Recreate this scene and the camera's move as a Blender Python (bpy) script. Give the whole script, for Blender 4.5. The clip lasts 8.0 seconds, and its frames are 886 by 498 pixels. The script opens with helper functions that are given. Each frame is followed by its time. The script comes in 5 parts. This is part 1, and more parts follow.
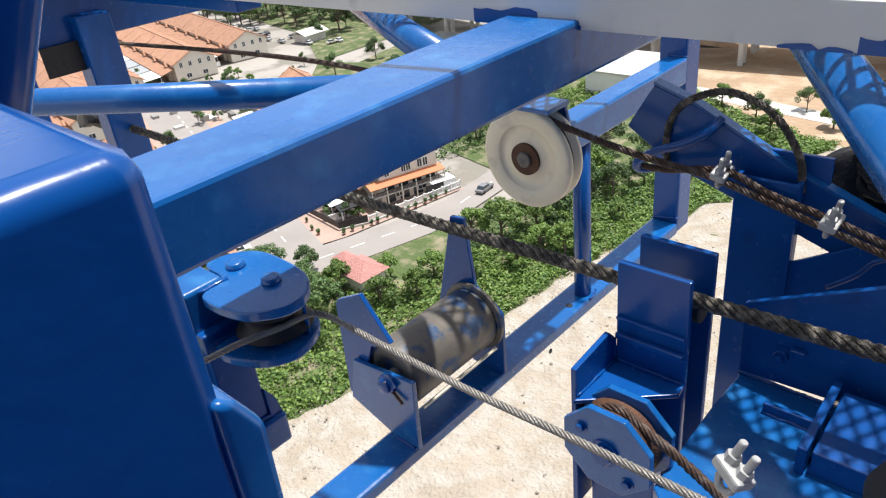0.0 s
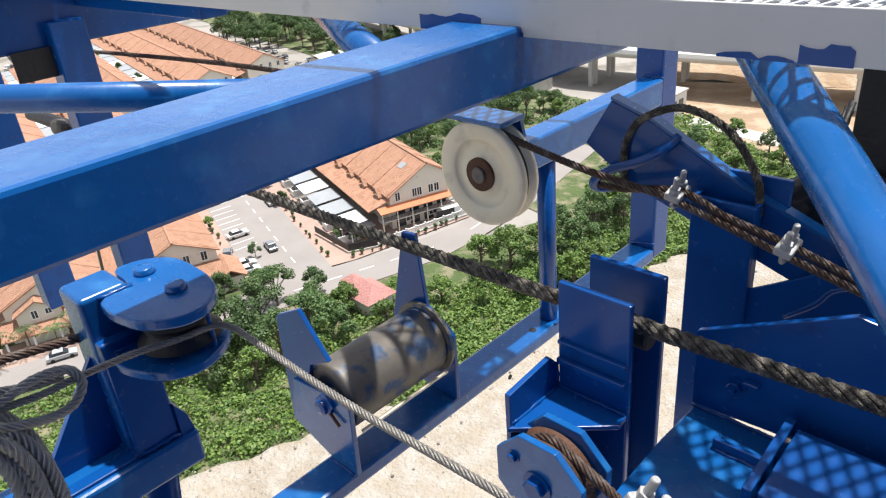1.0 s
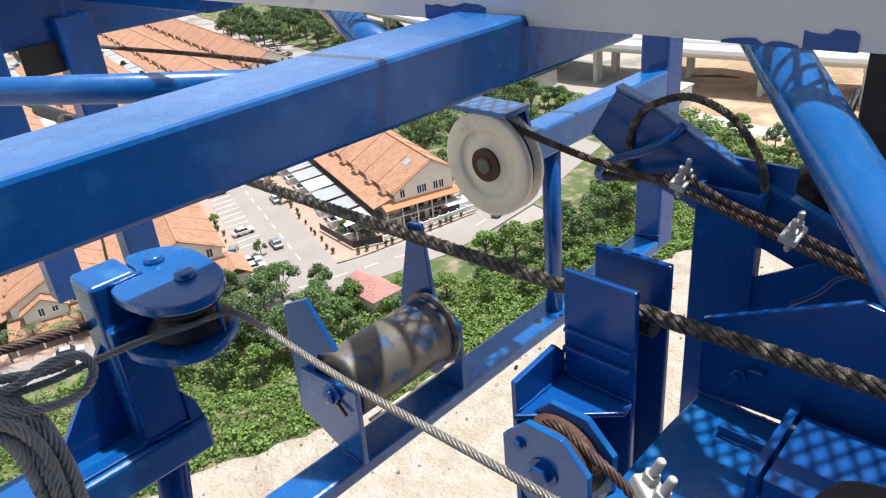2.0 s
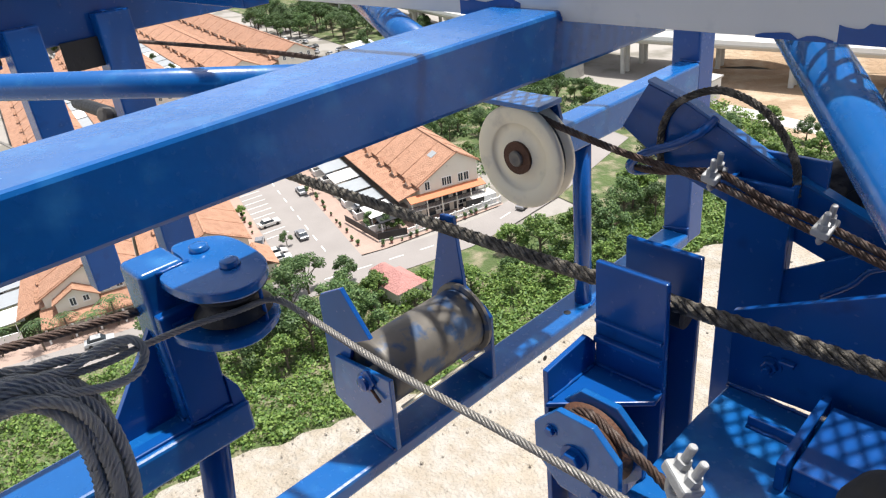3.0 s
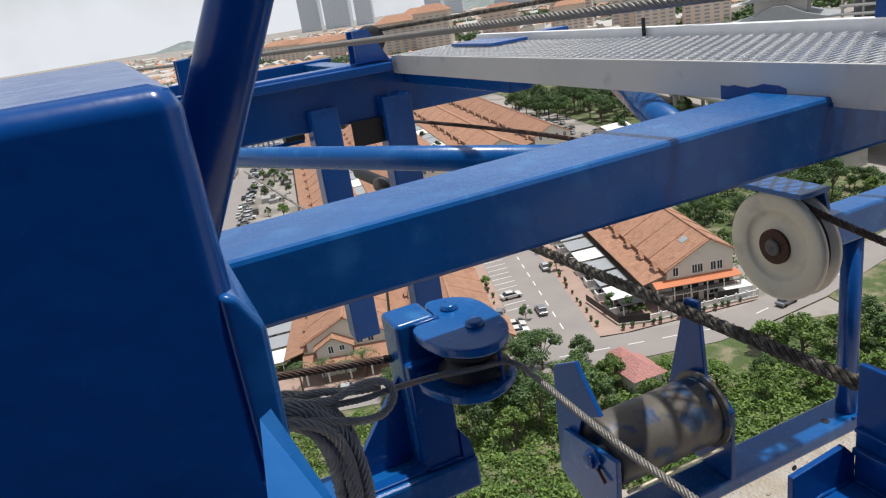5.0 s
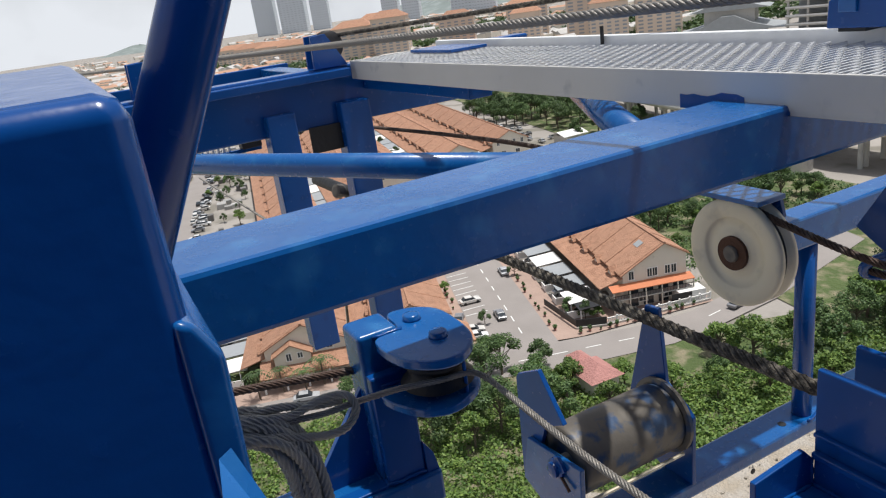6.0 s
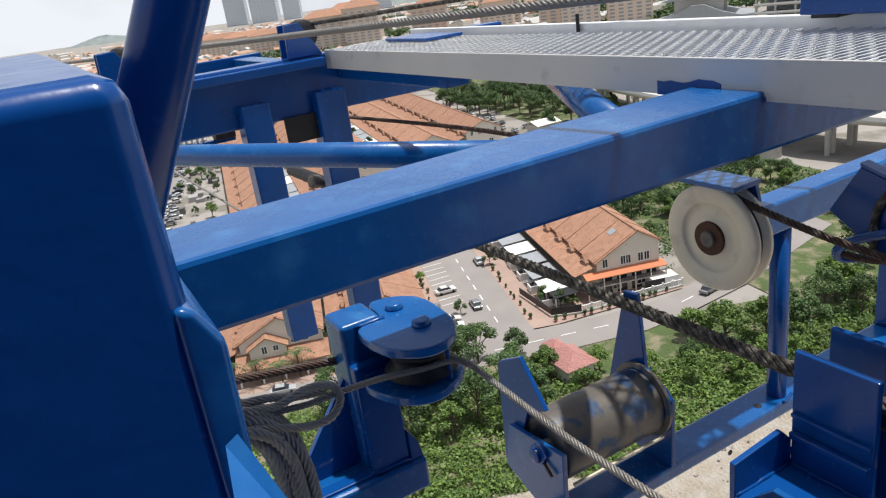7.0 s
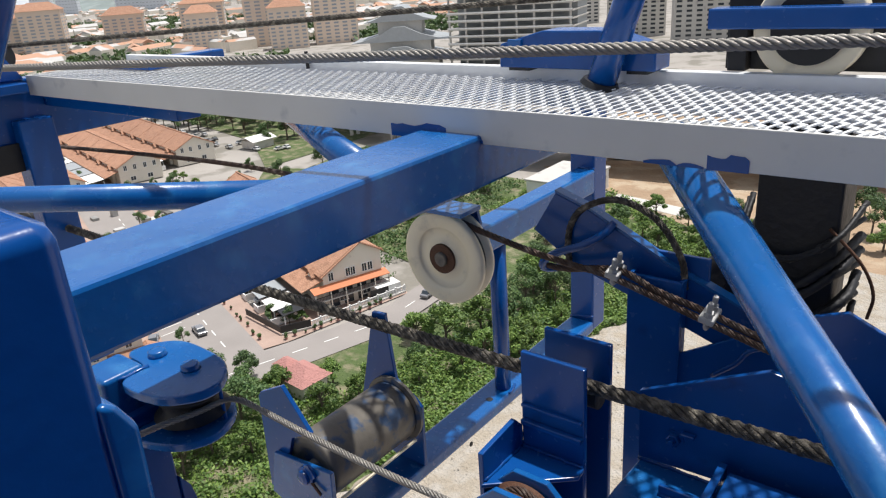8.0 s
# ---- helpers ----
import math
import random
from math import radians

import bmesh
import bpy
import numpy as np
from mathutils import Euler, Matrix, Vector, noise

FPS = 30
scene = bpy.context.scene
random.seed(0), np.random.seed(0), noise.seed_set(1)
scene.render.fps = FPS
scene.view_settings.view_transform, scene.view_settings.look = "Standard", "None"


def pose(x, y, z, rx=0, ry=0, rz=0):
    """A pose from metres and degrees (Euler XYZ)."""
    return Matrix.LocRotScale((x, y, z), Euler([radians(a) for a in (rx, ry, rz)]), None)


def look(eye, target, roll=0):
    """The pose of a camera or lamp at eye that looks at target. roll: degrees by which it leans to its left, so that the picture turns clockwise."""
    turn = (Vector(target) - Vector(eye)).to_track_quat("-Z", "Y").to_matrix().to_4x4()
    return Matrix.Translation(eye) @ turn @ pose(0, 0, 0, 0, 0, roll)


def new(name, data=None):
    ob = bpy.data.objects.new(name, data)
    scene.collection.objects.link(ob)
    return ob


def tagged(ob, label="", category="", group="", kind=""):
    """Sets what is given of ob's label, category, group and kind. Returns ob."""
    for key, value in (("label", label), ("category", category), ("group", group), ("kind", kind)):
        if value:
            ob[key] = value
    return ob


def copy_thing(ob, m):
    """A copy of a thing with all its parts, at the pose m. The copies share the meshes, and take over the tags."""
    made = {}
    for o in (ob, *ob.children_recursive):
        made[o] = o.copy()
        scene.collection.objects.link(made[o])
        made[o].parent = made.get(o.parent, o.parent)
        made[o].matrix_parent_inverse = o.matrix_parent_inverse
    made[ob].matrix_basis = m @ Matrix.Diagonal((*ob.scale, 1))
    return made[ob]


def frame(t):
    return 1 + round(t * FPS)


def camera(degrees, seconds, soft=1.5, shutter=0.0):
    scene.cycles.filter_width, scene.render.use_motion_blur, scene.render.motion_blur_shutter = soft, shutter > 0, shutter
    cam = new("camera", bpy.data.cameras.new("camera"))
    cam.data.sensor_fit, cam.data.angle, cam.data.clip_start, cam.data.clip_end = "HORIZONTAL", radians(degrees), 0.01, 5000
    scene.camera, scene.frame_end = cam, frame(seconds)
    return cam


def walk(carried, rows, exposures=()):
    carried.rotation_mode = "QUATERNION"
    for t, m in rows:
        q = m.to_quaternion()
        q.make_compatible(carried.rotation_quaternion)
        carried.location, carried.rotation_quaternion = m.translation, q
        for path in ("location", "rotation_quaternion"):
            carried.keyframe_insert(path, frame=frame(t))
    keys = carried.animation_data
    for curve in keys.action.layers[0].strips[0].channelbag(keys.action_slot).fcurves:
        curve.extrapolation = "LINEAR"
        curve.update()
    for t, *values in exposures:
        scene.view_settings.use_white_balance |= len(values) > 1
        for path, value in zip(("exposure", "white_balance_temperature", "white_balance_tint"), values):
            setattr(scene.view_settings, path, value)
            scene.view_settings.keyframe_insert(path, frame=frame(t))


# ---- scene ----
cam = camera(62.9, 8.0, soft=1.2)
PATH = [
    (0, (-0.042, 0.107, 59.966), (-1.282, 1.339, 58.994), -6.7),
    (0.5, (-0.01, 0.204, 59.928), (-1.269, 1.458, 59.011), -5.3),
    (1, (0.023, 0.242, 59.899), (-1.255, 1.484, 58.992), -5.2),
    (1.5, (0.029, 0.235, 59.887), (-1.254, 1.469, 58.976), -5.5),
    (3, (0.039, 0.197, 59.903), (-1.289, 1.371, 58.977), -6.3),
    (3.5, (0.051, 0.168, 59.911), (-1.413, 1.204, 59.025), -7.9),
    (4, (0.08, 0.171, 59.92), (-1.577, 1.035, 59.206), -8.3),
    (4.5, (0.086, 0.166, 59.917), (-1.655, 0.894, 59.254), -8.9),
    (4.7, (0.088, 0.166, 59.917), (-1.666, 0.87, 59.264), -8.9),
    (5.8, (0.059, 0.174, 59.908), (-1.672, 0.944, 59.267), -8.5),
    (6, (0.06, 0.171, 59.916), (-1.647, 0.983, 59.263), -8.1),
    (6.5, (0.056, 0.178, 59.913), (-1.621, 1.042, 59.248), -7.8),
    (7, (0.054, 0.16, 59.914), (-1.613, 1.024, 59.227), -8.2),
    (7.5, (0.054, 0.129, 59.956), (-1.507, 1.158, 59.245), -7.6),
    (8, (0.084, 0.061, 59.992), (-1.103, 1.498, 59.267), -4.1),
]
walk(cam, [(t, look(eye, target, roll)) for t, eye, target, roll in PATH],
     [(0, 0.33), (3.2, 0.38), (3.6, 0.2), (3.95, -0.5), (4.6, -0.4), (6.0, -0.35), (7.0, -0.22), (7.5, -0.22), (8.0, -0.1)])

# ---- world and light ----
SUN_DIR = Vector((0.07, 0.20, 0.97)).normalized()
world = bpy.data.worlds.new("sky")
scene.world = world
world.use_nodes = True
wn = world.node_tree.nodes
sky = wn.new("ShaderNodeTexSky")
sky.sky_type, sky.sun_disc = "NISHITA", False
sky.sun_elevation = math.asin(SUN_DIR.z)
sky.sun_rotation = math.atan2(SUN_DIR.x, SUN_DIR.y)
sky.air_density, sky.dust_density, sky.ozone_density = 1.0, 4.0, 1.0
wn["Background"].inputs["Strength"].default_value = 0.105
# thin bright cloud over the blue, thicker towards the horizon
wl = world.node_tree.links
coord, cloud, sep, low, add, mixs = (wn.new("ShaderNode" + k) for k in ("TexCoord", "TexNoise", "SeparateXYZ", "MapRange", "Math", "MixRGB"))
cloud.inputs["Scale"].default_value, cloud.inputs["Detail"].default_value = 4.5, 8
low.inputs[1].default_value, low.inputs[2].default_value, low.inputs[3].default_value, low.inputs[4].default_value = 0.0, 0.45, 0.50, -0.30
wl.new(coord.outputs["Generated"], cloud.inputs["Vector"])
wl.new(coord.outputs["Generated"], sep.inputs[0])
wl.new(sep.outputs["Z"], low.inputs[0])
wl.new(cloud.outputs["Fac"], add.inputs[0])
wl.new(low.outputs[0], add.inputs[1])
add.use_clamp = True
mixs.inputs[2].default_value = (9.6, 10.0, 10.6, 1)
wl.new(add.outputs[0], mixs.inputs[0])
wl.new(sky.outputs["Color"], mixs.inputs[1])
wl.new(mixs.outputs[0], wn["Background"].inputs["Color"])
sun = new("sun", bpy.data.lights.new("sun", "SUN"))
sun.data.energy, sun.data.angle, sun.data.color = 5.0, radians(1.1), (1.0, 0.98, 0.95)
sun.matrix_world = look((0, 0, 90), Vector((0, 0, 90)) - SUN_DIR)


# ---- materials ----
def material(name, base, rough=0.5, metal=0.0, vary=0.15, scale=6.0, bump=0.1, bump_scale=40.0, second=None, patch=(0.5, 0.65), coat=0.0, random_tone=0.0, coords="Object", ior=1.5):
    """A surface with a base colour, tone variation at two scales, an optional second colour in patches, and fine relief."""
    m = bpy.data.materials.new(name)
    m.use_nodes = True
    n, l = m.node_tree.nodes, m.node_tree.links
    b = n["Principled BSDF"]
    tc = n.new("ShaderNodeTexCoord")
    big, fine = n.new("ShaderNodeTexNoise"), n.new("ShaderNodeTexNoise")
    big.inputs["Scale"].default_value, big.inputs["Detail"].default_value = scale, 5
    fine.inputs["Scale"].default_value, fine.inputs["Detail"].default_value = bump_scale, 4
    for t in (big, fine):
        l.new(tc.outputs[coords], t.inputs["Vector"])
    col = n.new("ShaderNodeMixRGB")
    col.inputs[1].default_value = (*[c * (1 - vary) for c in base], 1)
    col.inputs[2].default_value = (*[min(1, c * (1 + vary)) for c in base], 1)
    l.new(big.outputs["Fac"], col.inputs[0])
    out = col.outputs[0]
    if second:
        ramp = n.new("ShaderNodeMapRange")
        ramp.inputs[1].default_value, ramp.inputs[2].default_value = patch
        mixn = n.new("ShaderNodeTexNoise")
        mixn.inputs["Scale"].default_value, mixn.inputs["Detail"].default_value = scale * 2.3, 7
        l.new(tc.outputs[coords], mixn.inputs["Vector"])
        l.new(mixn.outputs["Fac"], ramp.inputs[0])
        c2 = n.new("ShaderNodeMixRGB")
        c2.inputs[2].default_value = (*second, 1)
        l.new(out, c2.inputs[1])
        l.new(ramp.outputs[0], c2.inputs[0])
        out = c2.outputs[0]
    if random_tone:
        info, hsv, mr = n.new("ShaderNodeObjectInfo"), n.new("ShaderNodeHueSaturation"), n.new("ShaderNodeMapRange")
        mr.inputs[3].default_value, mr.inputs[4].default_value = 1 - random_tone, 1 + random_tone
        l.new(info.outputs["Random"], mr.inputs[0])
        l.new(mr.outputs[0], hsv.inputs["Value"])
        l.new(out, hsv.inputs["Color"])
        out = hsv.outputs[0]
    l.new(out, b.inputs["Base Color"])
    rr = n.new("ShaderNodeMapRange")
    rr.inputs[3].default_value, rr.inputs[4].default_value = max(0.03, rough - 0.1), min(1, rough + 0.1)
    l.new(fine.outputs["Fac"], rr.inputs[0])
    l.new(rr.outputs[0], b.inputs["Roughness"])
    b.inputs["Metallic"].default_value = metal
    b.inputs["Coat Weight"].default_value = coat
    b.inputs["IOR"].default_value = ior
    b.inputs["Coat Roughness"].default_value = 0.12
    if bump:
        bp = n.new("ShaderNodeBump")
        bp.inputs["Strength"].default_value, bp.inputs["Distance"].default_value = bump, 0.02 if bump_scale > 5 else 1.0
        l.new(fine.outputs["Fac"], bp.inputs["Height"])
        l.new(bp.outputs[0], b.inputs["Normal"])
    return m


def leaf_material(name, base, other):
    m = bpy.data.materials.new(name)
    m.use_nodes = True
    n, l = m.node_tree.nodes, m.node_tree.links
    b = n["Principled BSDF"]
    geo, mixc = n.new("ShaderNodeNewGeometry"), n.new("ShaderNodeMixRGB")
    mixc.inputs[1].default_value, mixc.inputs[2].default_value = (*base, 1), (*other, 1)
    l.new(geo.outputs["Random Per Island"], mixc.inputs[0])
    info, hsv, mr = n.new("ShaderNodeObjectInfo"), n.new("ShaderNodeHueSaturation"), n.new("ShaderNodeMapRange")
    mr.inputs[3].default_value, mr.inputs[4].default_value = 0.75, 1.3
    l.new(info.outputs["Random"], mr.inputs[0])
    l.new(mr.outputs[0], hsv.inputs["Value"])
    l.new(mixc.outputs[0], hsv.inputs["Color"])
    l.new(hsv.outputs[0], b.inputs["Base Color"])
    b.inputs["Roughness"].default_value = 0.6
    tr = n.new("ShaderNodeBsdfTranslucent")
    l.new(hsv.outputs[0], tr.inputs["Color"])
    ms = n.new("ShaderNodeMixShader")
    ms.inputs[0].default_value = 0.25
    l.new(b.outputs[0], ms.inputs[1])
    l.new(tr.outputs[0], ms.inputs[2])
    l.new(ms.outputs[0], n["Material Output"].inputs["Surface"])
    return m


BLUE = material("blue_gloss_paint", (0.003, 0.064, 0.262), 0.24, vary=0.16, scale=4, bump=0.03, bump_scale=45, second=(0.003, 0.030, 0.14), patch=(0.63, 0.80), coat=0.12, ior=1.40)
BLUE_WORN = material("worn_blue_paint", (0.005, 0.094, 0.312), 0.25, vary=0.2, scale=6, bump=0.035, bump_scale=50, second=(0.03, 0.18, 0.42), patch=(0.54, 0.80), coat=0.3, ior=1.45)
GREY = material("grey_painted_steel", (0.62, 0.61, 0.575), 0.5, vary=0.10, scale=5, bump=0.05, second=(0.40, 0.41, 0.41), patch=(0.62, 0.8))
GALV = material("galvanised_steel", (0.78, 0.79, 0.79), 0.5, 0.15, vary=0.1, scale=18, bump=0.05)
WIRE = material("greasy_wire_rope", (0.075, 0.066, 0.055), 0.62, 0.3, vary=0.5, scale=25, bump=0.6, bump_scale=330, second=(0.27, 0.24, 0.19), patch=(0.46, 0.66))
WIRE_PALE = material("dry_steel_wire", (0.30, 0.28, 0.25), 0.45, 0.6, vary=0.2, scale=30, bump=0.3, bump_scale=500)
WIRE_COIL = material("grey_spare_wire", (0.40, 0.38, 0.33), 0.55, 0.2, vary=0.3, scale=25, bump=0.3, bump_scale=500)
WIRE_RUST = material("rusty_wire", (0.075, 0.045, 0.033), 0.55, 0.35, vary=0.35, scale=20, bump=0.3, bump_scale=420, second=(0.16, 0.13, 0.11), patch=(0.5, 0.7))
NYLON = material("cream_nylon", (0.82, 0.73, 0.54), 0.45, vary=0.08, scale=9, bump=0.03, second=(0.58, 0.52, 0.40), patch=(0.58, 0.8))
DRUM = material("worn_drum_steel", (0.135, 0.120, 0.100), 0.5, 0.2, vary=0.3, scale=9, bump=0.08, second=(0.030, 0.065, 0.135), patch=(0.50, 0.60))
RUST = material("rust_brown_steel", (0.10, 0.045, 0.025), 0.75, 0.2, vary=0.35, scale=40, bump=0.3, bump_scale=160)
BARE = material("worn_grey_steel", (0.165, 0.145, 0.12), 0.55, 0.25, vary=0.3, scale=9, bump=0.08, second=(0.06, 0.062, 0.07), patch=(0.5, 0.72))
DARK = material("black_greasy_steel", (0.016, 0.016, 0.018), 0.55, 0.2, vary=0.3, scale=20, bump=0.2)
DIRT = material("pale_dry_earth", (0.385, 0.330, 0.258), 0.95, vary=0.24, scale=0.16, bump=0.8, bump_scale=2.2, second=(0.44, 0.40, 0.345), patch=(0.42, 0.62))
SOIL = material("brown_embankment_earth", (0.335, 0.235, 0.15), 0.95, vary=0.28, scale=0.06, bump=0.6, bump_scale=0.7, second=(0.42, 0.33, 0.23), patch=(0.48, 0.62))
GRASS = material("green_grass", (0.075, 0.11, 0.032), 0.9, vary=0.4, scale=0.12, bump=0.6, bump_scale=1.6, second=(0.25, 0.22, 0.14), patch=(0.47, 0.66))
TOWN = material("pale_town_ground", (0.32, 0.295, 0.265), 0.9, vary=0.25, scale=0.03, bump=0.1, bump_scale=0.8, second=(0.20, 0.185, 0.155), patch=(0.50, 0.60))
ASPHALT = material("sunlit_asphalt", (0.275, 0.25, 0.232), 0.9, vary=0.16, scale=0.15, bump=0.08, bump_scale=3)
PAVING = material("pinkish_paving", (0.37, 0.265, 0.215), 0.9, vary=0.24, scale=0.3, bump=0.1, bump_scale=2)
MARK = material("white_road_paint", (0.75, 0.75, 0.72), 0.8, vary=0.08, scale=1)
ROOF = material("orange_roof_tile", (0.40, 0.215, 0.135), 0.8, vary=0.22, scale=0.35, bump=0.5, bump_scale=3.5, second=(0.32, 0.165, 0.10), patch=(0.5, 0.65), random_tone=0.1)
ROOF_RED = material("red_roof_tile", (0.44, 0.21, 0.185), 0.8, vary=0.15, scale=0.5, bump=0.4, bump_scale=3)
AWNING = material("orange_canopy", (0.55, 0.19, 0.085), 0.7, vary=0.1, scale=0.6)
PLASTER = material("cream_plaster", (0.70, 0.65, 0.56), 0.85, vary=0.08, scale=0.4, bump=0.05, bump_scale=6, second=(0.55, 0.50, 0.43), patch=(0.6, 0.75))
WHITE = material("white_masonry", (0.78, 0.77, 0.74), 0.8, vary=0.06, scale=0.5)
CONCRETE = material("pale_concrete", (0.52, 0.50, 0.46), 0.85, vary=0.12, scale=0.12, bump=0.1, bump_scale=1.5, second=(0.38, 0.36, 0.34), patch=(0.58, 0.72))
GREYROOF = material("grey_metal_roof", (0.36, 0.38, 0.39), 0.5, 0.2, vary=0.15, scale=0.5)
GLASS = material("dark_window_glass", (0.035, 0.045, 0.055), 0.12, vary=0.2, scale=1, bump=0)
# distance haze is mixed into this glass colour
HAZE_GLASS = material("haze_toned_far_glass", (0.30, 0.33, 0.36), 0.4, vary=0.1, scale=0.1, bump=0)
CLIP = material("dull_zinc_casting", (0.40, 0.40, 0.39), 0.55, 0.3, vary=0.15, scale=40, bump=0.15, bump_scale=200)
BLACK = material("black_fence_paint", (0.02, 0.02, 0.022), 0.5, vary=0.2, scale=3)
BEIGE = material("beige_tower_render", (0.70, 0.57, 0.46), 0.85, vary=0.06, scale=0.1, random_tone=0.08)
# wall colour paled towards blue-grey to paint in distance haze
PALEBLUE = material("haze_toned_tower_render", (0.60, 0.64, 0.68), 0.85, vary=0.05, scale=0.05)
BARK = material("grey_brown_bark", (0.11, 0.085, 0.06), 0.9, vary=0.3, scale=4, bump=0.3)
LEAF = leaf_material("tree_leaves", (0.030, 0.075, 0.022), (0.125, 0.195, 0.06))
LEAF_BRIGHT = leaf_material("shrub_leaves", (0.052, 0.120, 0.022), (0.190, 0.275, 0.058))
CARS = [material(n, c, 0.25, vary=0.05, scale=1, bump=0, coat=0.6) for n, c in (("white_car_paint", (0.75, 0.75, 0.74)), ("silver_car_paint", (0.42, 0.43, 0.44)), ("black_car_paint", (0.02, 0.02, 0.022)), ("grey_car_paint", (0.20, 0.20, 0.21)), ("pearl_car_paint", (0.66, 0.64, 0.6)))]
TYRE = material("black_rubber", (0.018, 0.018, 0.018), 0.85)


# ---- mesh helpers ----
def link_mesh(name, bm, mat, parent=None, label="", smooth=False):
    me = bpy.data.meshes.new(name)
    bmesh.ops.recalc_face_normals(bm, faces=bm.faces)
    bm.to_mesh(me)
    bm.free()
    for mt in mat if isinstance(mat, (list, tuple)) else [mat]:
        me.materials.append(mt)
    if smooth:
        for p in me.polygons:
            p.use_smooth = True
    ob = new(name, me)
    if parent is not None:
        ob.parent = parent
        ob.matrix_parent_inverse = base_of(parent).inverted()
    if label:
        ob["label"] = label
    return ob


BASE = {}


def base_of(ob):
    """The pose of a thing's base; parts are modelled in the space in which the thing is modelled."""
    while ob.parent is not None:
        ob = ob.parent
    return BASE.get(ob.name, Matrix())


def thing(name, at, label, category, group="", kind=""):
    ob = new(name)
    ob.empty_display_size = 0.05
    ob.location = at
    BASE[ob.name] = Matrix.Translation(at)
    return tagged(ob, label, category, group, kind)


def part(name, bm, mat, parent, label="", smooth=False):
    if parent.parent is not None:
        ob = link_mesh(name, bm, mat, None, label, smooth)
        ob.parent = parent
        return ob
    return link_mesh(name, bm, mat, parent, label, smooth)


def box(lo, hi, bevel=0.0, seg=2, bm=None):
    own = bm is None
    bm = bm or bmesh.new()
    r = bmesh.ops.create_cube(bm, size=1)
    s = [hi[i] - lo[i] for i in range(3)]
    c = [(hi[i] + lo[i]) / 2 for i in range(3)]
    bmesh.ops.scale(bm, vec=s, verts=r["verts"])
    bmesh.ops.translate(bm, vec=c, verts=r["verts"])
    if bevel:
        es = list({e for v in r["verts"] for e in v.link_edges})
        bmesh.ops.bevel(bm, geom=es, offset=bevel, segments=seg, profile=0.5, affect="EDGES")
    return bm


def prism(outline, axis, lo, hi, bevel=0.0, bm=None):
    """An outline of two coordinates, drawn out along an axis ('x', 'y' or 'z') from lo to hi."""
    own = bm or bmesh.new()
    def put(p, d):
        return {"x": (d, p[0], p[1]), "y": (p[0], d, p[1]), "z": (p[0], p[1], d)}[axis]
    a = [own.verts.new(put(p, lo)) for p in outline]
    b = [own.verts.new(put(p, hi)) for p in outline]
    k = len(outline)
    fs = [own.faces.new(a), own.faces.new(b[::-1])]
    for i in range(k):
        fs.append(own.faces.new((a[i], b[i], b[(i + 1) % k], a[(i + 1) % k])))
    bmesh.ops.recalc_face_normals(own, faces=fs)
    if bevel:
        bmesh.ops.bevel(own, geom=list({e for f in fs for e in f.edges}), offset=bevel, segments=2, profile=0.5, affect="EDGES")
    return own


def rod(a, b, r, sides=24, r2=None, bm=None, caps=True):
    bm = bm or bmesh.new()
    a, b = Vector(a), Vector(b)
    d = b - a
    m = Matrix.Translation((a + b) / 2) @ d.to_track_quat("Z", "Y").to_matrix().to_4x4()
    bmesh.ops.create_cone(bm, cap_ends=caps, segments=sides, radius1=r, radius2=r if r2 is None else r2, depth=d.length, matrix=m)
    return bm


def lathe(profile, centre, axis, sides=48, bm=None):
    """A profile of (radius, distance along the axis), turned round an axis."""
    bm = bm or bmesh.new()
    q = Vector(axis).to_track_quat("Z", "Y")
    rings = []
    for r, d in profile:
        rings.append([bm.verts.new(Vector(centre) + q @ Vector((r * math.cos(2 * math.pi * i / sides), r * math.sin(2 * math.pi * i / sides), d))) for i in range(sides)])
    for p, s in zip(rings, rings[1:]):
        for i in range(sides):
            bm.faces.new((p[i], p[(i + 1) % sides], s[(i + 1) % sides], s[i]))
    bm.faces.new(rings[0][::-1])
    bm.faces.new(rings[-1])
    return bm


def smooth_path(pts, step):
    """Points at even steps along a soft curve through pts."""
    p = [Vector(q) for q in pts]
    p = [2 * p[0] - p[1]] + p + [2 * p[-1] - p[-2]]
    fine = []
    for a, b, c, d in zip(p, p[1:], p[2:], p[3:]):
        k = max(2, int((c - b).length / step))
        for i in range(k):
            t = i / k
            fine.append(0.5 * (2 * b + (c - a) * t + (2 * a - 5 * b + 4 * c - d) * t * t + (3 * b - a - 3 * c + d) * t ** 3))
    fine.append(p[-2])
    return fine


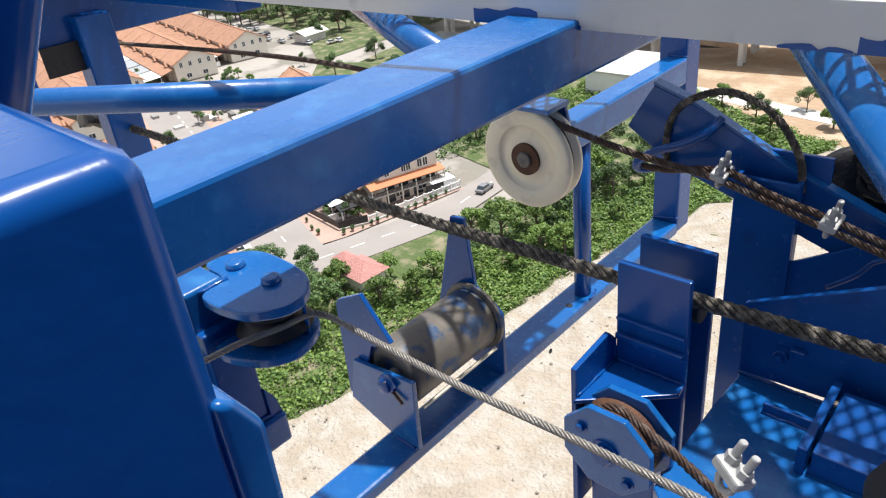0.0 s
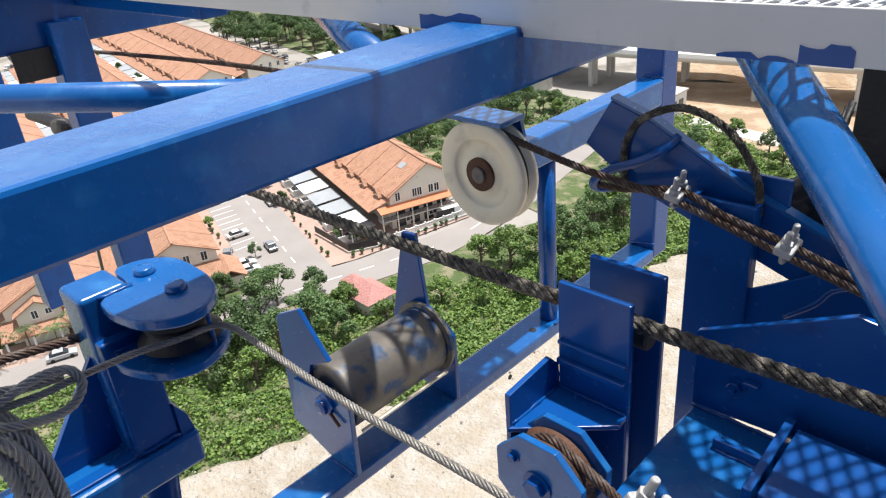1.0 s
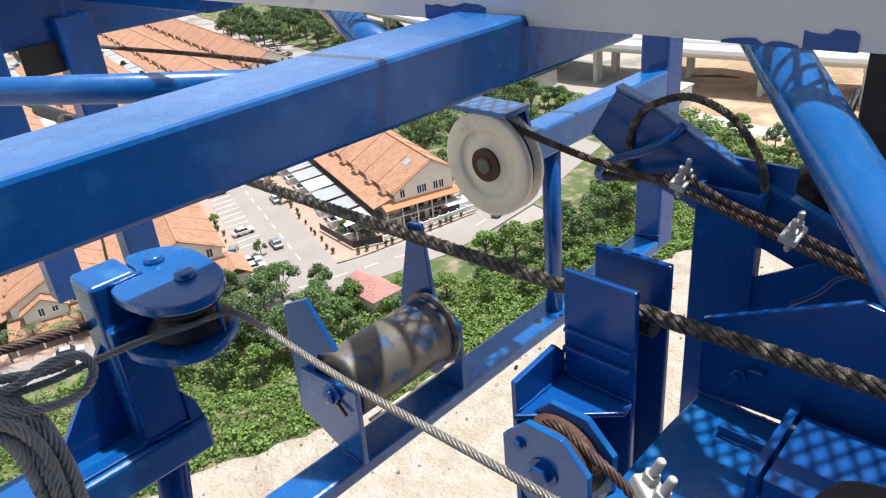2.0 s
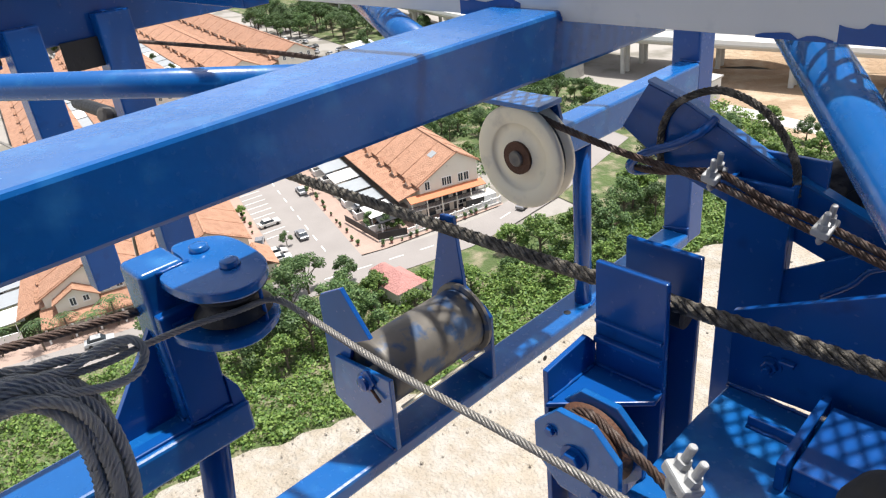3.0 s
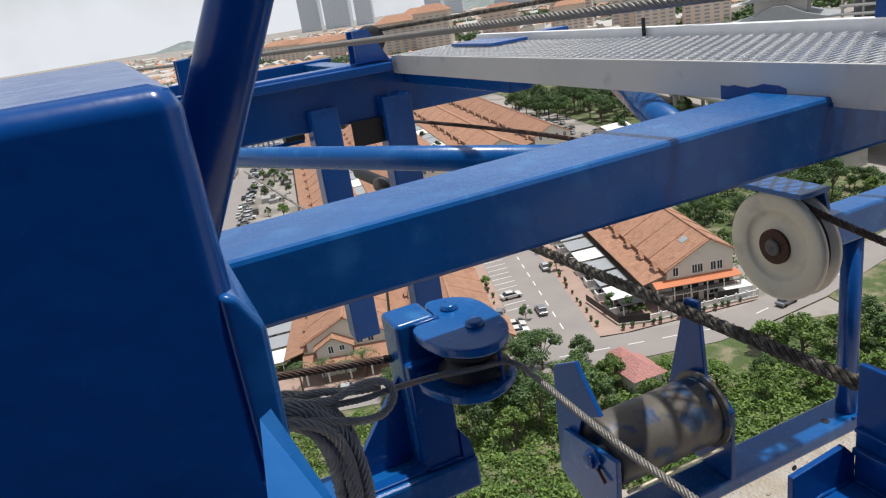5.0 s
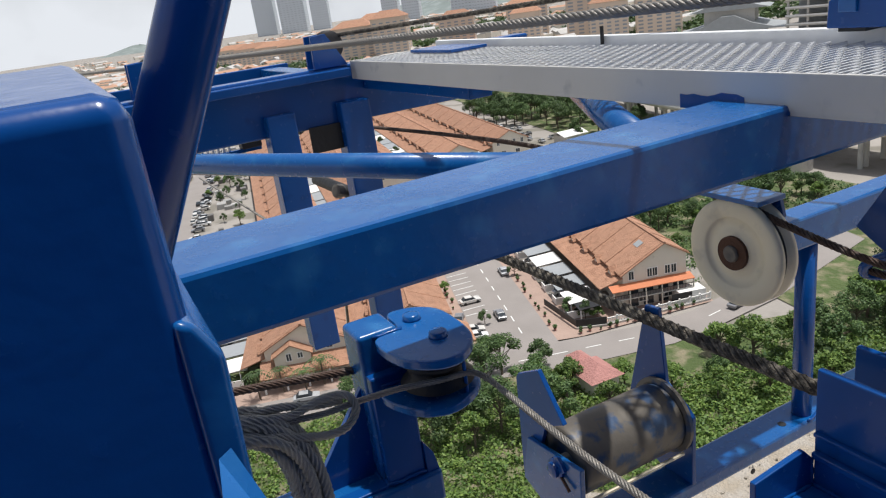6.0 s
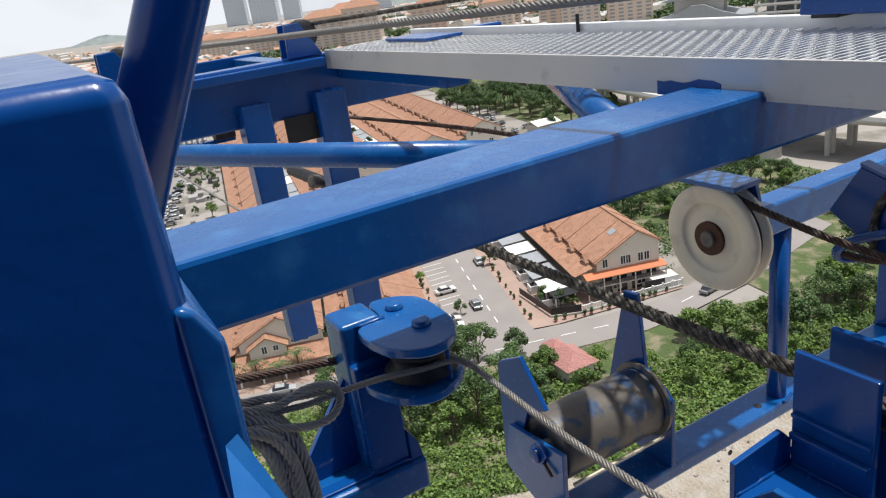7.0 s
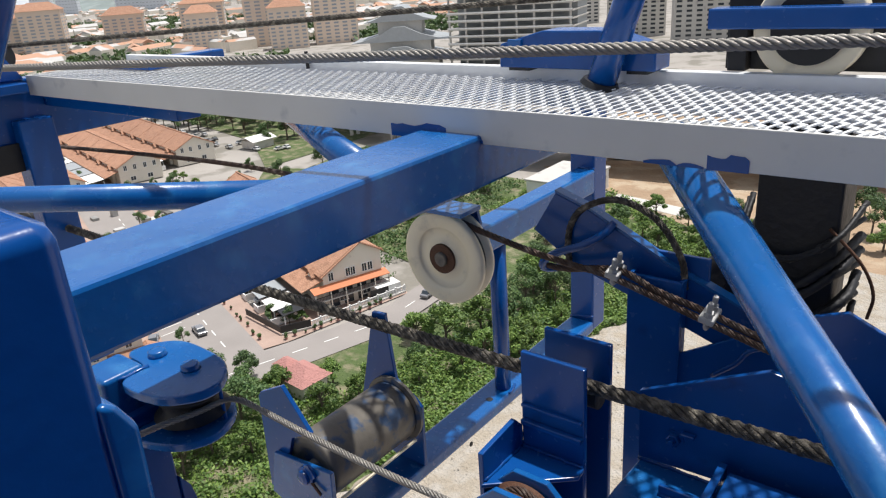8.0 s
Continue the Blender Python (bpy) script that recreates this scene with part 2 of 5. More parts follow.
def swept(path, r, sides=8, bm=None, strands=0, lay=0.1, phase=0.0):
    """A bar along a path, or a rope of twisted strands."""
    bm = bm or bmesh.new()
    tang = [(path[min(i + 1, len(path) - 1)] - path[max(i - 1, 0)]).normalized() for i in range(len(path))]
    up = Vector((0, 0, 1)) if abs(tang[0].z) < 0.9 else Vector((1, 0, 0))
    side = tang[0].cross(up).normalized()
    frames, dist = [], 0.0
    for i, (p, t) in enumerate(zip(path, tang)):
        side = (side - t * side.dot(t)).normalized()
        if i:
            dist += (p - path[i - 1]).length
        frames.append((p, side.copy(), t.cross(side), dist))
    for s in range(max(1, strands)):
        rs, off = (r * 0.40, r * 0.62) if strands else (r, 0.0)
        rings = []
        for p, a, b, d in frames:
            w = 2 * math.pi * (s / max(1, strands) + d / lay) + phase
            c = p + (a * math.cos(w) + b * math.sin(w)) * off
            rings.append([bm.verts.new(c + (a * math.cos(w + 2 * math.pi * k / sides) + b * math.sin(w + 2 * math.pi * k / sides)) * rs) for k in range(sides)])
        for q, n in zip(rings, rings[1:]):
            for k in range(sides):
                bm.faces.new((q[k], q[(k + 1) % sides], n[(k + 1) % sides], n[k]))
        bm.faces.new(rings[0][::-1])
        bm.faces.new(rings[-1])
    return bm


def lobed(path, r, lay, phase=0.0):
    """A laid rope as one skin: a six-lobed ring that turns as it goes along the path."""
    bm = bmesh.new()
    tang = [(path[min(i + 1, len(path) - 1)] - path[max(i - 1, 0)]).normalized() for i in range(len(path))]
    side, dist, last = Vector((1, 0, 0)), 0.0, None
    for i, (p, t) in enumerate(zip(path, tang)):
        side = (side - t * side.dot(t)).normalized()
        other = t.cross(side)
        dist += (p - path[i - 1]).length if i else 0.0
        ring = []
        for k in range(24):
            a = math.tau * k / 24
            w = a + math.tau * dist / lay + phase
            ring.append(bm.verts.new(p + (side * math.cos(w) + other * math.sin(w)) * r * (0.60 + 0.42 * abs(math.cos(3 * a)))))
        if last:
            for k in range(24):
                bm.faces.new((last[k], last[(k + 1) % 24], ring[(k + 1) % 24], ring[k]))
        last = ring
    return bm


def rope(name, pts, r, mat, label, lay=None, step=None, phase=0.0, kind=""):
    path = smooth_path(pts, step or r * 0.8)
    ob = link_mesh(name, swept(path, r, 6, None, 6, lay or r * 8.5, phase), mat, smooth=True)
    return tagged(ob, label, "wire rope", kind=kind)


def bolt(parent, at, axis, r, h, mat, name="bolt", shank=0.0):
    """A hexagon head with a washer, and a bit of shank."""
    a = Vector(axis).normalized()
    bm = lathe([(r * 1.35, 0), (r * 1.35, h * 0.2)], at, a, 20)
    lathe([(r, h * 0.2), (r, h * 0.85), (r * 0.85, h)], at, a, 6, bm)
    if shank:
        lathe([(r * 0.5, h), (r * 0.5, h + shank), (r * 0.42, h + shank * 1.1)], at, a, 14, bm)
    return part(name, bm, mat, parent)


# ---- the crane's steel frame ----
frame_steel = thing("crane_frame", (-0.86, 0.6, 59.0), "glossy blue painted steel frame of box beams high over the town", "crane frame")
part("main_beam", prism([(-0.35, 59.552), (1.28, 59.541), (1.66, 59.541), (1.66, 59.635), (1.28, 59.656), (-0.35, 59.645)], "x", -0.968, -0.800, 0.008), BLUE_WORN, frame_steel)
part("lower_rail", box((-1.150, -0.30, 58.657), (-1.050, 2.30, 58.700), 0.008), BLUE_WORN, frame_steel)
part("upper_rail", box((-1.125, 1.50, 59.212), (-1.050, 2.30, 59.296), 0.007), BLUE_WORN, frame_steel)
part("end_post", box((-1.152, 2.303, 58.657), (-1.056, 2.40, 59.635), 0.007), BLUE, frame_steel)
part("rail_post", rod((-1.09, 1.74, 58.70), (-1.09, 1.74, 59.213), 0.026), BLUE, frame_steel, smooth=True)
part("brace", rod((-2.90, -0.03, 59.565), (-0.905, 1.125, 59.565), 0.030, 28), BLUE_WORN, frame_steel, smooth=True)
part("brace", rod((-2.10, 1.77, 59.587), (-0.905, 1.085, 59.587), 0.036, 28), BLUE_WORN, frame_steel, smooth=True)
part("diagonal_tube", rod((-0.462, 1.455, 59.643), (0.455, 0.535, 59.100), 0.0415, 36), BLUE_WORN, frame_steel, smooth=True)
part("leaning_tube", rod((-0.60, 0.125, 59.60), (-0.60, 0.52, 60.415), 0.0285, 32), BLUE, frame_steel, smooth=True)


column = part("column", prism([(-1.00, 59.899), (-0.246, 59.899), (-0.246, 59.30), (-0.46, 59.30), (-0.46, 59.72), (-1.00, 59.72)], "y", -0.14, 0.194, 0.012), BLUE, frame_steel, smooth=True)
column.modifiers.new("even_normals", "WEIGHTED_NORMAL")
collar = part("column_collar", prism([(0.186, 59.803), (0.195, 59.800), (0.2045, 59.782), (0.203, 59.72), (0.200, 59.62), (0.186, 59.62)], "x", -0.44, -0.2445, 0.004), BLUE_WORN, frame_steel, smooth=True)
collar.modifiers.new("even_normals", "WEIGHTED_NORMAL")
stay = bmesh.new()
rows = [[stay.verts.new((x, y, z - d)) for x, y, z in ((-0.204, 0.1875, 59.758), (-0.204, 0.193, 59.761), (-0.130, 0.215, 59.708), (-0.130, 0.1735, 59.735))] for d in (0.0, 0.008)]
stay.faces.new(rows[0])
stay.faces.new(rows[1][::-1])
for k in range(4):
    stay.faces.new((rows[0][k], rows[1][k], rows[1][(k + 1) % 4], rows[0][(k + 1) % 4]))
part("column_stay", stay, BLUE_WORN, frame_steel, "sunlit pale blue stay plate")
part("stay_web", prism([(-0.25, 59.62), (-0.25, 59.66), (-0.19, 59.738), (-0.16, 59.726), (-0.16, 59.62)], "y", 0.181, 0.189, 0.001), BLUE, frame_steel)


part("cross_beam", box((-2.94, 1.33, 59.588), (-2.02, 1.42, 59.636), 0.004), BLUE, frame_steel)
part("far_beam", box((-3.04, -1.2, 59.46), (-2.94, 2.2, 59.700), 0.008), BLUE, frame_steel)
for y0, y1 in ((0.872, 0.992), (1.190, 1.325)):
    part("far_post", box((-2.98, y0, 58.5), (-2.88, y1, 59.553), 0.006), BLUE, frame_steel)
part("far_beam_flange", box((-2.94, -1.2, 59.655), (-2.87, 1.26, 59.69), 0.004), BLUE, frame_steel)

part("web_plate", box((-2.93, 1.05, 59.36), (-2.918, 1.19, 59.47), 0.002), DARK, frame_steel)
for k in range(7):
    part("comb_bar", box((-3.31, 0.63 + k * 0.024, 59.385), (-3.29, 0.638 + k * 0.024, 59.47), 0.002), GALV, frame_steel, "thin pale bar")
part("comb_rail", box((-3.32, 0.55, 59.37), (-3.28, 0.92, 59.387), 0.002), BLUE, frame_steel)
part("comb_box", box((-3.34, 0.83, 59.387), (-3.26, 0.92, 59.47), 0.003), DARK, frame_steel, "dark box at the comb's end")
part("comb_rail", box((-3.32, 0.55, 59.47), (-3.28, 0.92, 59.56), 0.002), BLUE, frame_steel)
# unseen wall and floor, added behind the camera to block sky and ground light
part("light_blocker_wall", box((0.80, -3.4, 57.2), (0.85, 1.45, 62.6)), BLUE, frame_steel)
part("light_blocker_floor", box((0.40, -3.4, 58.20), (0.80, 1.70, 58.25)), BLUE, frame_steel)
# added arms and legs that carry the unseen wall and floor
part("blocker_arm", box((-1.06, -0.34, 58.25), (0.80, -0.26, 58.35)), BLUE, frame_steel)
part("blocker_arm", box((-1.10, -0.35, 58.35), (-1.06, -0.25, 59.60)), BLUE, frame_steel)
for mx in (0.47, 0.73):
    for my in (-2.4, -0.6):
        part("blocker_leg", box((mx - 0.06, my - 0.06, -0.3), (mx + 0.06, my + 0.06, 58.2)), BLUE, frame_steel)

# ---- the grating walkway ----
walkway = thing("walkway", (-1.2, 1.48, 59.637), "grey steel walkway with a diamond-mesh deck on the crane frame", "walkway")
W0, W1, WF, WB = -2.93, 1.30, 1.285, 1.70
part("edge_angle", box((W0, WF, 59.637), (W1, WF + 0.006, 59.712), 0.0015), GREY, walkway, "grey painted edge angle with blue paint patches")
part("edge_angle", box((W0, WB, 59.637), (W1, WB + 0.03, 59.735), 0.002), GALV, walkway)
part("end_plate", box((W0 - 0.006, WF, 59.637), (W0, WB, 59.712), 0.001), GREY, walkway)


def diamond_mesh():
    """Expanded metal: slanting strands that zigzag across the walkway, long diamonds lying across it."""
    bm = bmesh.new()
    px, py, w = 0.0190, 0.0300, 0.0056
    n = int((WB - WF - 0.008) / py)
    for i in range(int((W1 - W0) / px)):
        prev = None
        for j in range(n + 1):
            s = 1 if (i + j) % 2 else -1
            x, y, z = W0 + 0.012 + i * px + s * px * 0.47, WF + 0.007 + j * py, 59.707 + s * 0.0022
            ring = [bm.verts.new((x - w, y, z - 0.0028)), bm.verts.new((x + w, y, z - 0.0008)), bm.verts.new((x + w, y, z + 0.0018)), bm.verts.new((x - w, y, z - 0.0002))]
            if prev:
                for k in range(4):
                    bm.faces.new((prev[k], prev[(k + 1) % 4], ring[(k + 1) % 4], ring[k]))
            prev = ring
    return bm


part("mesh_deck", diamond_mesh(), GALV, walkway, "galvanised expanded metal deck")
random.seed(4)
for x0, x1, z1 in ((-1.055, -0.895, 59.668), (-0.325, -0.255, 59.662), (-0.44, -0.33, 59.643)):
    outline = [(x0, 59.636)] + [(x0 + (x1 - x0) * i / 9, z1 + random.uniform(-0.006, 0.004)) for i in range(10)] + [(x1, 59.636)]
    part("paint_patch", prism(outline, "y", WF - 0.0015, WF + 0.001), BLUE, walkway, "blue paint patch on the grey edge")
part("toggle_pin", rod((-1.78, 1.69, 59.71), (-1.78, 1.69, 59.765), 0.006, 10), DARK, walkway)

# ---- the cable roller ----
roller = thing("cable_roller", (-1.11, 1.15, 58.70), "worn grey steel cable roller between blue plates on the rail", "cable roller")
part("end_plate", prism([(-1.296, 58.752), (-1.283, 59.03), (-1.272, 59.045), (-1.185, 59.09), (-1.100, 58.985), (-1.175, 58.945), (-1.205, 58.87), (-1.16, 58.72)], "y", 0.955, 0.967, 0.002), BLUE, roller)
part("cheek", prism([(-1.12, 58.702), (-1.041, 58.702), (-1.03, 58.911), (-1.238, 58.888), (-1.272, 58.755)], "y", 0.940, 0.953, 0.002), BLUE_WORN, roller)
part("end_plate", prism([(-1.15, 58.702), (-1.045, 58.702), (-1.040, 58.895), (-1.060, 58.915), (-1.125, 58.955), (-1.142, 59.150), (-1.187, 59.146), (-1.262, 58.862), (-1.25, 58.74)], "y", 1.282, 1.294, 0.002), BLUE, roller)
part("drum", lathe([(0.050, 0.010), (0.052, 0.002), (0.080, 0.0), (0.084, 0.003), (0.085, 0.012), (0.085, 0.288), (0.080, 0.296)], (-1.126, 0.9675, 58.872), (0, 1, 0), 56), DRUM, roller, "worn steel drum with dark blue patches", True)
part("flange", lathe([(0.086, 0.0), (0.097, 0.003), (0.097, 0.012), (0.088, 0.016)], (-1.126, 1.262, 58.872), (0, 1, 0), 48), DRUM, roller, "dark greasy rim")
part("shaft", rod((-1.126, 0.938, 58.872), (-1.126, 1.298, 58.872), 0.018, 20), BARE, roller, smooth=True)
# thin cream bar added along the drum's lower side
part("cream_strip", box((-1.048, 0.975, 58.806), (-1.040, 1.255, 58.812), 0.001), NYLON, roller, "thin cream strip along the drum's lower side")
part("axle_cap", lathe([(0.026, 0.0), (0.026, 0.008), (0.019, 0.010), (0.018, 0.018), (0.008, 0.021)], (-1.116, 0.940, 58.872), (0, -1, 0), 24), BLUE, roller)
part("keeper_plate", prism([(-1.118, 58.905), (-1.100, 58.912), (-1.078, 58.885), (-1.090, 58.872)], "y", 0.931, 0.940, 0.001), BLUE, roller)
part("split_pin", rod((-1.096, 0.934, 58.862), (-1.064, 0.931, 58.842), 0.004, 8), RUST, roller)

# ---- the white sheave and its bracket ----
sheave = thing("nylon_pulley", (-1.08, 1.455, 59.13), "cream nylon rope sheave with a rusty hub under a blue bracket", "pulley")
SC = (-1.056, 1.434, 59.270)
part("disc", lathe([(0.020, 0.006), (0.050, 0.006), (0.056, 0.010), (0.082, 0.011), (0.0835, 0.006), (0.088, 0.003), (0.122, 0.0), (0.129, 0.004), (0.130, 0.016), (0.118, 0.026), (0.118, 0.036), (0.130, 0.046), (0.129, 0.058), (0.122, 0.062), (0.02, 0.062)], SC, (0, 1, 0), 72), NYLON, sheave, "cream nylon disc", True)
part("groove_lining", lathe([(0.1185, 0.0265), (0.1195, 0.031), (0.1185, 0.0355)], SC, (0, 1, 0), 60), DARK, sheave)
part("hub", lathe([(0.041, 0.0), (0.041, 0.014), (0.03, 0.016)], (SC[0], SC[1] - 0.002, SC[2]), (0, 1, 0), 36), RUST, sheave, "rusty bearing hub")
part("axle_pin", lathe([(0.017, 0), (0.020, 0.003), (0.020, 0.04)], (SC[0], SC[1] - 0.010, SC[2]), (0, 1, 0), 24), BARE, sheave, "grey steel axle pin")
part("bracket", box((-1.135, 1.412, 59.402), (-0.968, 1.50, 59.414), 0.002), BLUE_WORN, sheave)
part("bracket_cheek", prism([(-1.10, 59.40), (-0.98, 59.40), (-0.97, 59.36), (-1.04, 59.23), (-1.10, 59.23)], "y", 1.496, 1.506, 0.001), BLUE, sheave)
part("bracket_arm", box((-1.115, 1.506, 59.23), (-1.06, 1.56, 59.30), 0.003), BLUE, sheave)

# ---- the pulley bracket with two bolts ----
def eased(outline, rounds=2):
    """The outline with its corners cut off softly."""
    for _ in range(rounds):
        nxt = []
        for (ax, ay), (bx, by) in zip(outline, outline[1:] + outline[:1]):
            nxt += [(ax * 0.78 + bx * 0.22, ay * 0.78 + by * 0.22), (ax * 0.22 + bx * 0.78, ay * 0.22 + by * 0.78)]
        outline = nxt
    return outline



pb = thing("pulley_bracket", (-1.06, 0.55, 59.01), "blue pulley bracket with two bolts on a welded foot", "pulley bracket")
part("post", box((-1.142, 0.512, 59.07), (-1.058, 0.592, 59.374), 0.010, 4), BLUE_WORN, pb, smooth=True).modifiers.new("even_normals", "WEIGHTED_NORMAL")
part("front_box", box((-1.058, 0.515, 59.075), (-1.035, 0.592, 59.30), 0.004), BLUE, pb)
part("top_plate", prism(eased([(-1.145, 0.597), (-1.135, 0.655), (-1.09, 0.695), (-0.969, 0.692), (-0.925, 0.672), (-0.893, 0.634), (-0.895, 0.593), (-0.936, 0.548), (-1.0, 0.534), (-1.056, 0.538), (-1.056, 0.597)]), "z", 59.348, 59.366, 0.004), BLUE_WORN, pb)
part("lower_plate", prism(eased([(-1.13, 0.596), (-1.10, 0.68), (-0.965, 0.700), (-0.915, 0.662), (-0.893, 0.604), (-0.920, 0.552), (-0.99, 0.520), (-1.034, 0.526), (-1.034, 0.596)]), "z", 59.262, 59.277, 0.003), BLUE_WORN, pb)
for x, y in ((-1.079, 0.629), (-0.982, 0.634)):
    part("bolt", lathe([(0.018, 0.0), (0.0165, 0.003), (0.016, 0.009), (0.013, 0.011), (0.004, 0.0115)], (x, y, 59.366), (0, 0, 1), 24), BLUE_WORN, pb, smooth=True)
part("pulley", lathe([(0.060, 0), (0.066, 0.004), (0.050, 0.020), (0.050, 0.034), (0.066, 0.050), (0.060, 0.054)], (-0.978, 0.620, 59.288), (0, 0, 1), 40), DARK, pb, "black greasy pulley", True)
part("guard_pin", rod((-0.922, 0.646, 59.27), (-0.922, 0.646, 59.35), 0.0035, 10), BLUE, pb)
part("gusset", prism([(0.513, 59.07), (0.513, 59.26), (0.47, 59.20), (0.39, 59.09), (0.39, 59.07)], "x", -1.105, -1.093, 0.001), BLUE, pb)
part("gusset", prism([(0.592, 59.07), (0.592, 59.14), (0.61, 59.11), (0.618, 59.07)], "x", -1.10, -1.03, 0.001), BLUE, pb)
part("foot_beam", box((-1.15, -0.25, 59.005), (-1.022, 0.620, 59.072), 0.006), BLUE_WORN, pb)
part("foot_rib", box((-1.062, 0.36, 59.070), (-1.035, 0.515, 59.078), 0.002), BLUE, pb)
part("leg", rod((-1.09, 0.50, 58.60), (-1.09, 0.56, 59.008), 0.030, 24), BLUE, pb, smooth=True)

# ---- the rope guide of two upright plates ----
guide = thing("rope_guide", (-0.58, 1.2, 58.62), "dark blue rope guide of two upright steel plates", "rope guide")
part("front_plate", box((-0.652, 1.180, 58.60), (-0.502, 1.194, 59.233), 0.003), BLUE, guide)
part("back_plate", box((-0.698, 1.354, 58.60), (-0.530, 1.368, 59.197), 0.003), BLUE, guide)
part("web_plate", box((-0.600, 1.194, 58.60), (-0.586, 1.354, 59.07), 0.002), BLUE, guide)
part("rib", box((-0.648, 1.170, 59.104), (-0.504, 1.181, 59.112), 0.002), BLUE, guide)
part("rib", box((-0.648, 1.166, 59.060), (-0.504, 1.181, 59.074), 0.003), BLUE, guide)
part("side_plate", prism([(1.030, 58.70), (1.030, 59.066), (1.155, 59.078), (1.181, 59.05), (1.181, 58.70)], "x", -0.664, -0.652, 0.002), BLUE, guide)
part("shelf_plate", prism([(-0.652, 1.02), (-0.652, 1.181), (-0.502, 1.181), (-0.498, 1.15)], "z", 58.988, 58.998, 0.002), BLUE, guide)
part("rope_collar", lathe([(0.030, 0), (0.030, 0.06)], (-0.585, 1.30, 59.10), (1, 0, 0), 24), DARK, guide)

# ---- the small sheave between eight-sided guards ----
guard = thing("guarded_pulley", (-0.56, 1.0, 58.7), "small rope pulley between eight-sided blue guard plates", "pulley")


def eight(cx, cz, r):
    return [(cx + r * math.cos(math.pi / 8 + i * math.pi / 4), cz + r * math.sin(math.pi / 8 + i * math.pi / 4)) for i in range(8)]


part("guard_plate", prism(eight(-0.563, 58.937, 0.100), "y", 0.990, 1.004, 0.002), BLUE_WORN, guard)
part("guard_plate", prism(eight(-0.555, 58.943, 0.102), "y", 1.052, 1.066, 0.002), BLUE_WORN, guard)
part("disc", lathe([(0.07, 0), (0.084, 0.004), (0.072, 0.016), (0.072, 0.026), (0.084, 0.038), (0.07, 0.042)], (-0.56, 1.007, 58.94), (0, 1, 0), 40), RUST, guard, "rusty pulley disc", True)
bolt(guard, (-0.563, 0.990, 58.937), (0, -1, 0), 0.022, 0.018, BLUE, "axle_bolt")
bolt(guard, (-0.615, 0.990, 58.975), (0, -1, 0), 0.010, 0.010, BLUE)
bolt(guard, (-0.515, 0.990, 58.885), (0, -1, 0), 0.010, 0.010, BLUE)
part("stay", box((-0.64, 1.066, 58.62), (-0.50, 1.10, 58.95), 0.003), BLUE, guard)

# ---- base plate, gussets, arm and clips ----
mount = thing("winch_mount", (-0.3, 1.3, 58.88), "dark blue steel winch mount of plates and gussets", "winch mount")
part("base_plate", prism([(-0.470, 1.393), (-0.474, 1.265), (-0.468, 1.00), (-0.36, 0.90), (0.10, 0.90), (0.25, 1.393)], "z", 58.885, 58.900, 0.003), BLUE_WORN, mount)
part("tall_gusset", prism([(-0.476, 58.905), (-0.478, 59.080), (-0.212, 59.212), (-0.17, 59.205), (0.10, 59.12), (0.10, 58.93)], "y", 1.395, 1.409, 0.002), BLUE, mount)
bolt(mount, (-0.392, 1.395, 58.985), (0, -1, 0), 0.016, 0.014, BLUE, shank=0.012)
part("wing_nut", box((-0.375, 1.378, 59.006), (-0.345, 1.394, 59.014), 0.002), BLUE, mount)
part("upright_channel", box((-0.582, 1.546, 58.60), (-0.450, 1.558, 59.288), 0.003), BLUE, mount)
part("channel_flange", box((-0.582, 1.558, 58.60), (-0.572, 1.583, 59.288), 0.002), BLUE, mount)
part("channel_flange", box((-0.460, 1.558, 58.60), (-0.450, 1.583, 59.288), 0.002), BLUE, mount)
part("rib", box((-0.388, 1.300, 58.90), (-0.268, 1.310, 58.925), 0.002), BLUE, mount)
part("box_arm", prism([(1.19, 58.90), (1.19, 58.955), (1.36, 58.975), (1.36, 58.90)], "x", -0.262, 0.2, 0.003), BLUE, mount)
part("arm_collar", prism([(1.18, 58.90), (1.18, 58.962), (1.37, 58.985), (1.37, 58.90)], "x", -0.285, -0.268, 0.002), BLUE, mount)
part("rear_gusset", prism([(-0.455, 58.97), (-0.455, 59.10), (-0.300, 59.195), (0.1, 59.21), (0.1, 58.95)], "y", 1.558, 1.568, 0.002), BLUE, mount)
part("curved_plate", prism([(-0.21, 58.95), (-0.21, 59.27), (-0.155, 59.328), (-0.10, 59.349), (-0.035, 59.318), (0.03, 59.24), (0.06, 59.15), (0.06, 58.95)], "y", 1.440, 1.452, 0.002), BLUE, mount)
part("bent_strap", swept(smooth_path([(-0.365, 1.53, 59.085), (-0.315, 1.53, 59.130), (-0.290, 1.53, 59.168), (-0.250, 1.53, 59.19)], 0.01), 0.006, 8), BLUE, mount, smooth=True)

arm = thing("anchor_arm", (-0.5, 1.58, 59.2), "dark blue slanting anchor arm for the rope end", "anchor arm")
part("arm_plate", prism([(-0.862, 59.338), (-0.798, 59.445), (-0.700, 59.411), (-0.495, 59.306), (-0.289, 59.222), (0.0, 59.10), (0.0, 59.0), (-0.40, 59.14), (-0.745, 59.262)], "y", 1.585, 1.60, 0.002), BLUE, arm)
part("arm_flange", prism([(-0.798, 59.447), (-0.700, 59.413), (-0.495, 59.308), (-0.289, 59.224), (-0.289, 59.230), (-0.495, 59.315), (-0.700, 59.420), (-0.798, 59.454)], "y", 1.583, 1.612), BLUE_WORN, arm)
part("stop_plate", box((-0.548, 1.60, 59.22), (-0.408, 1.612, 59.335), 0.002), BLUE, arm)
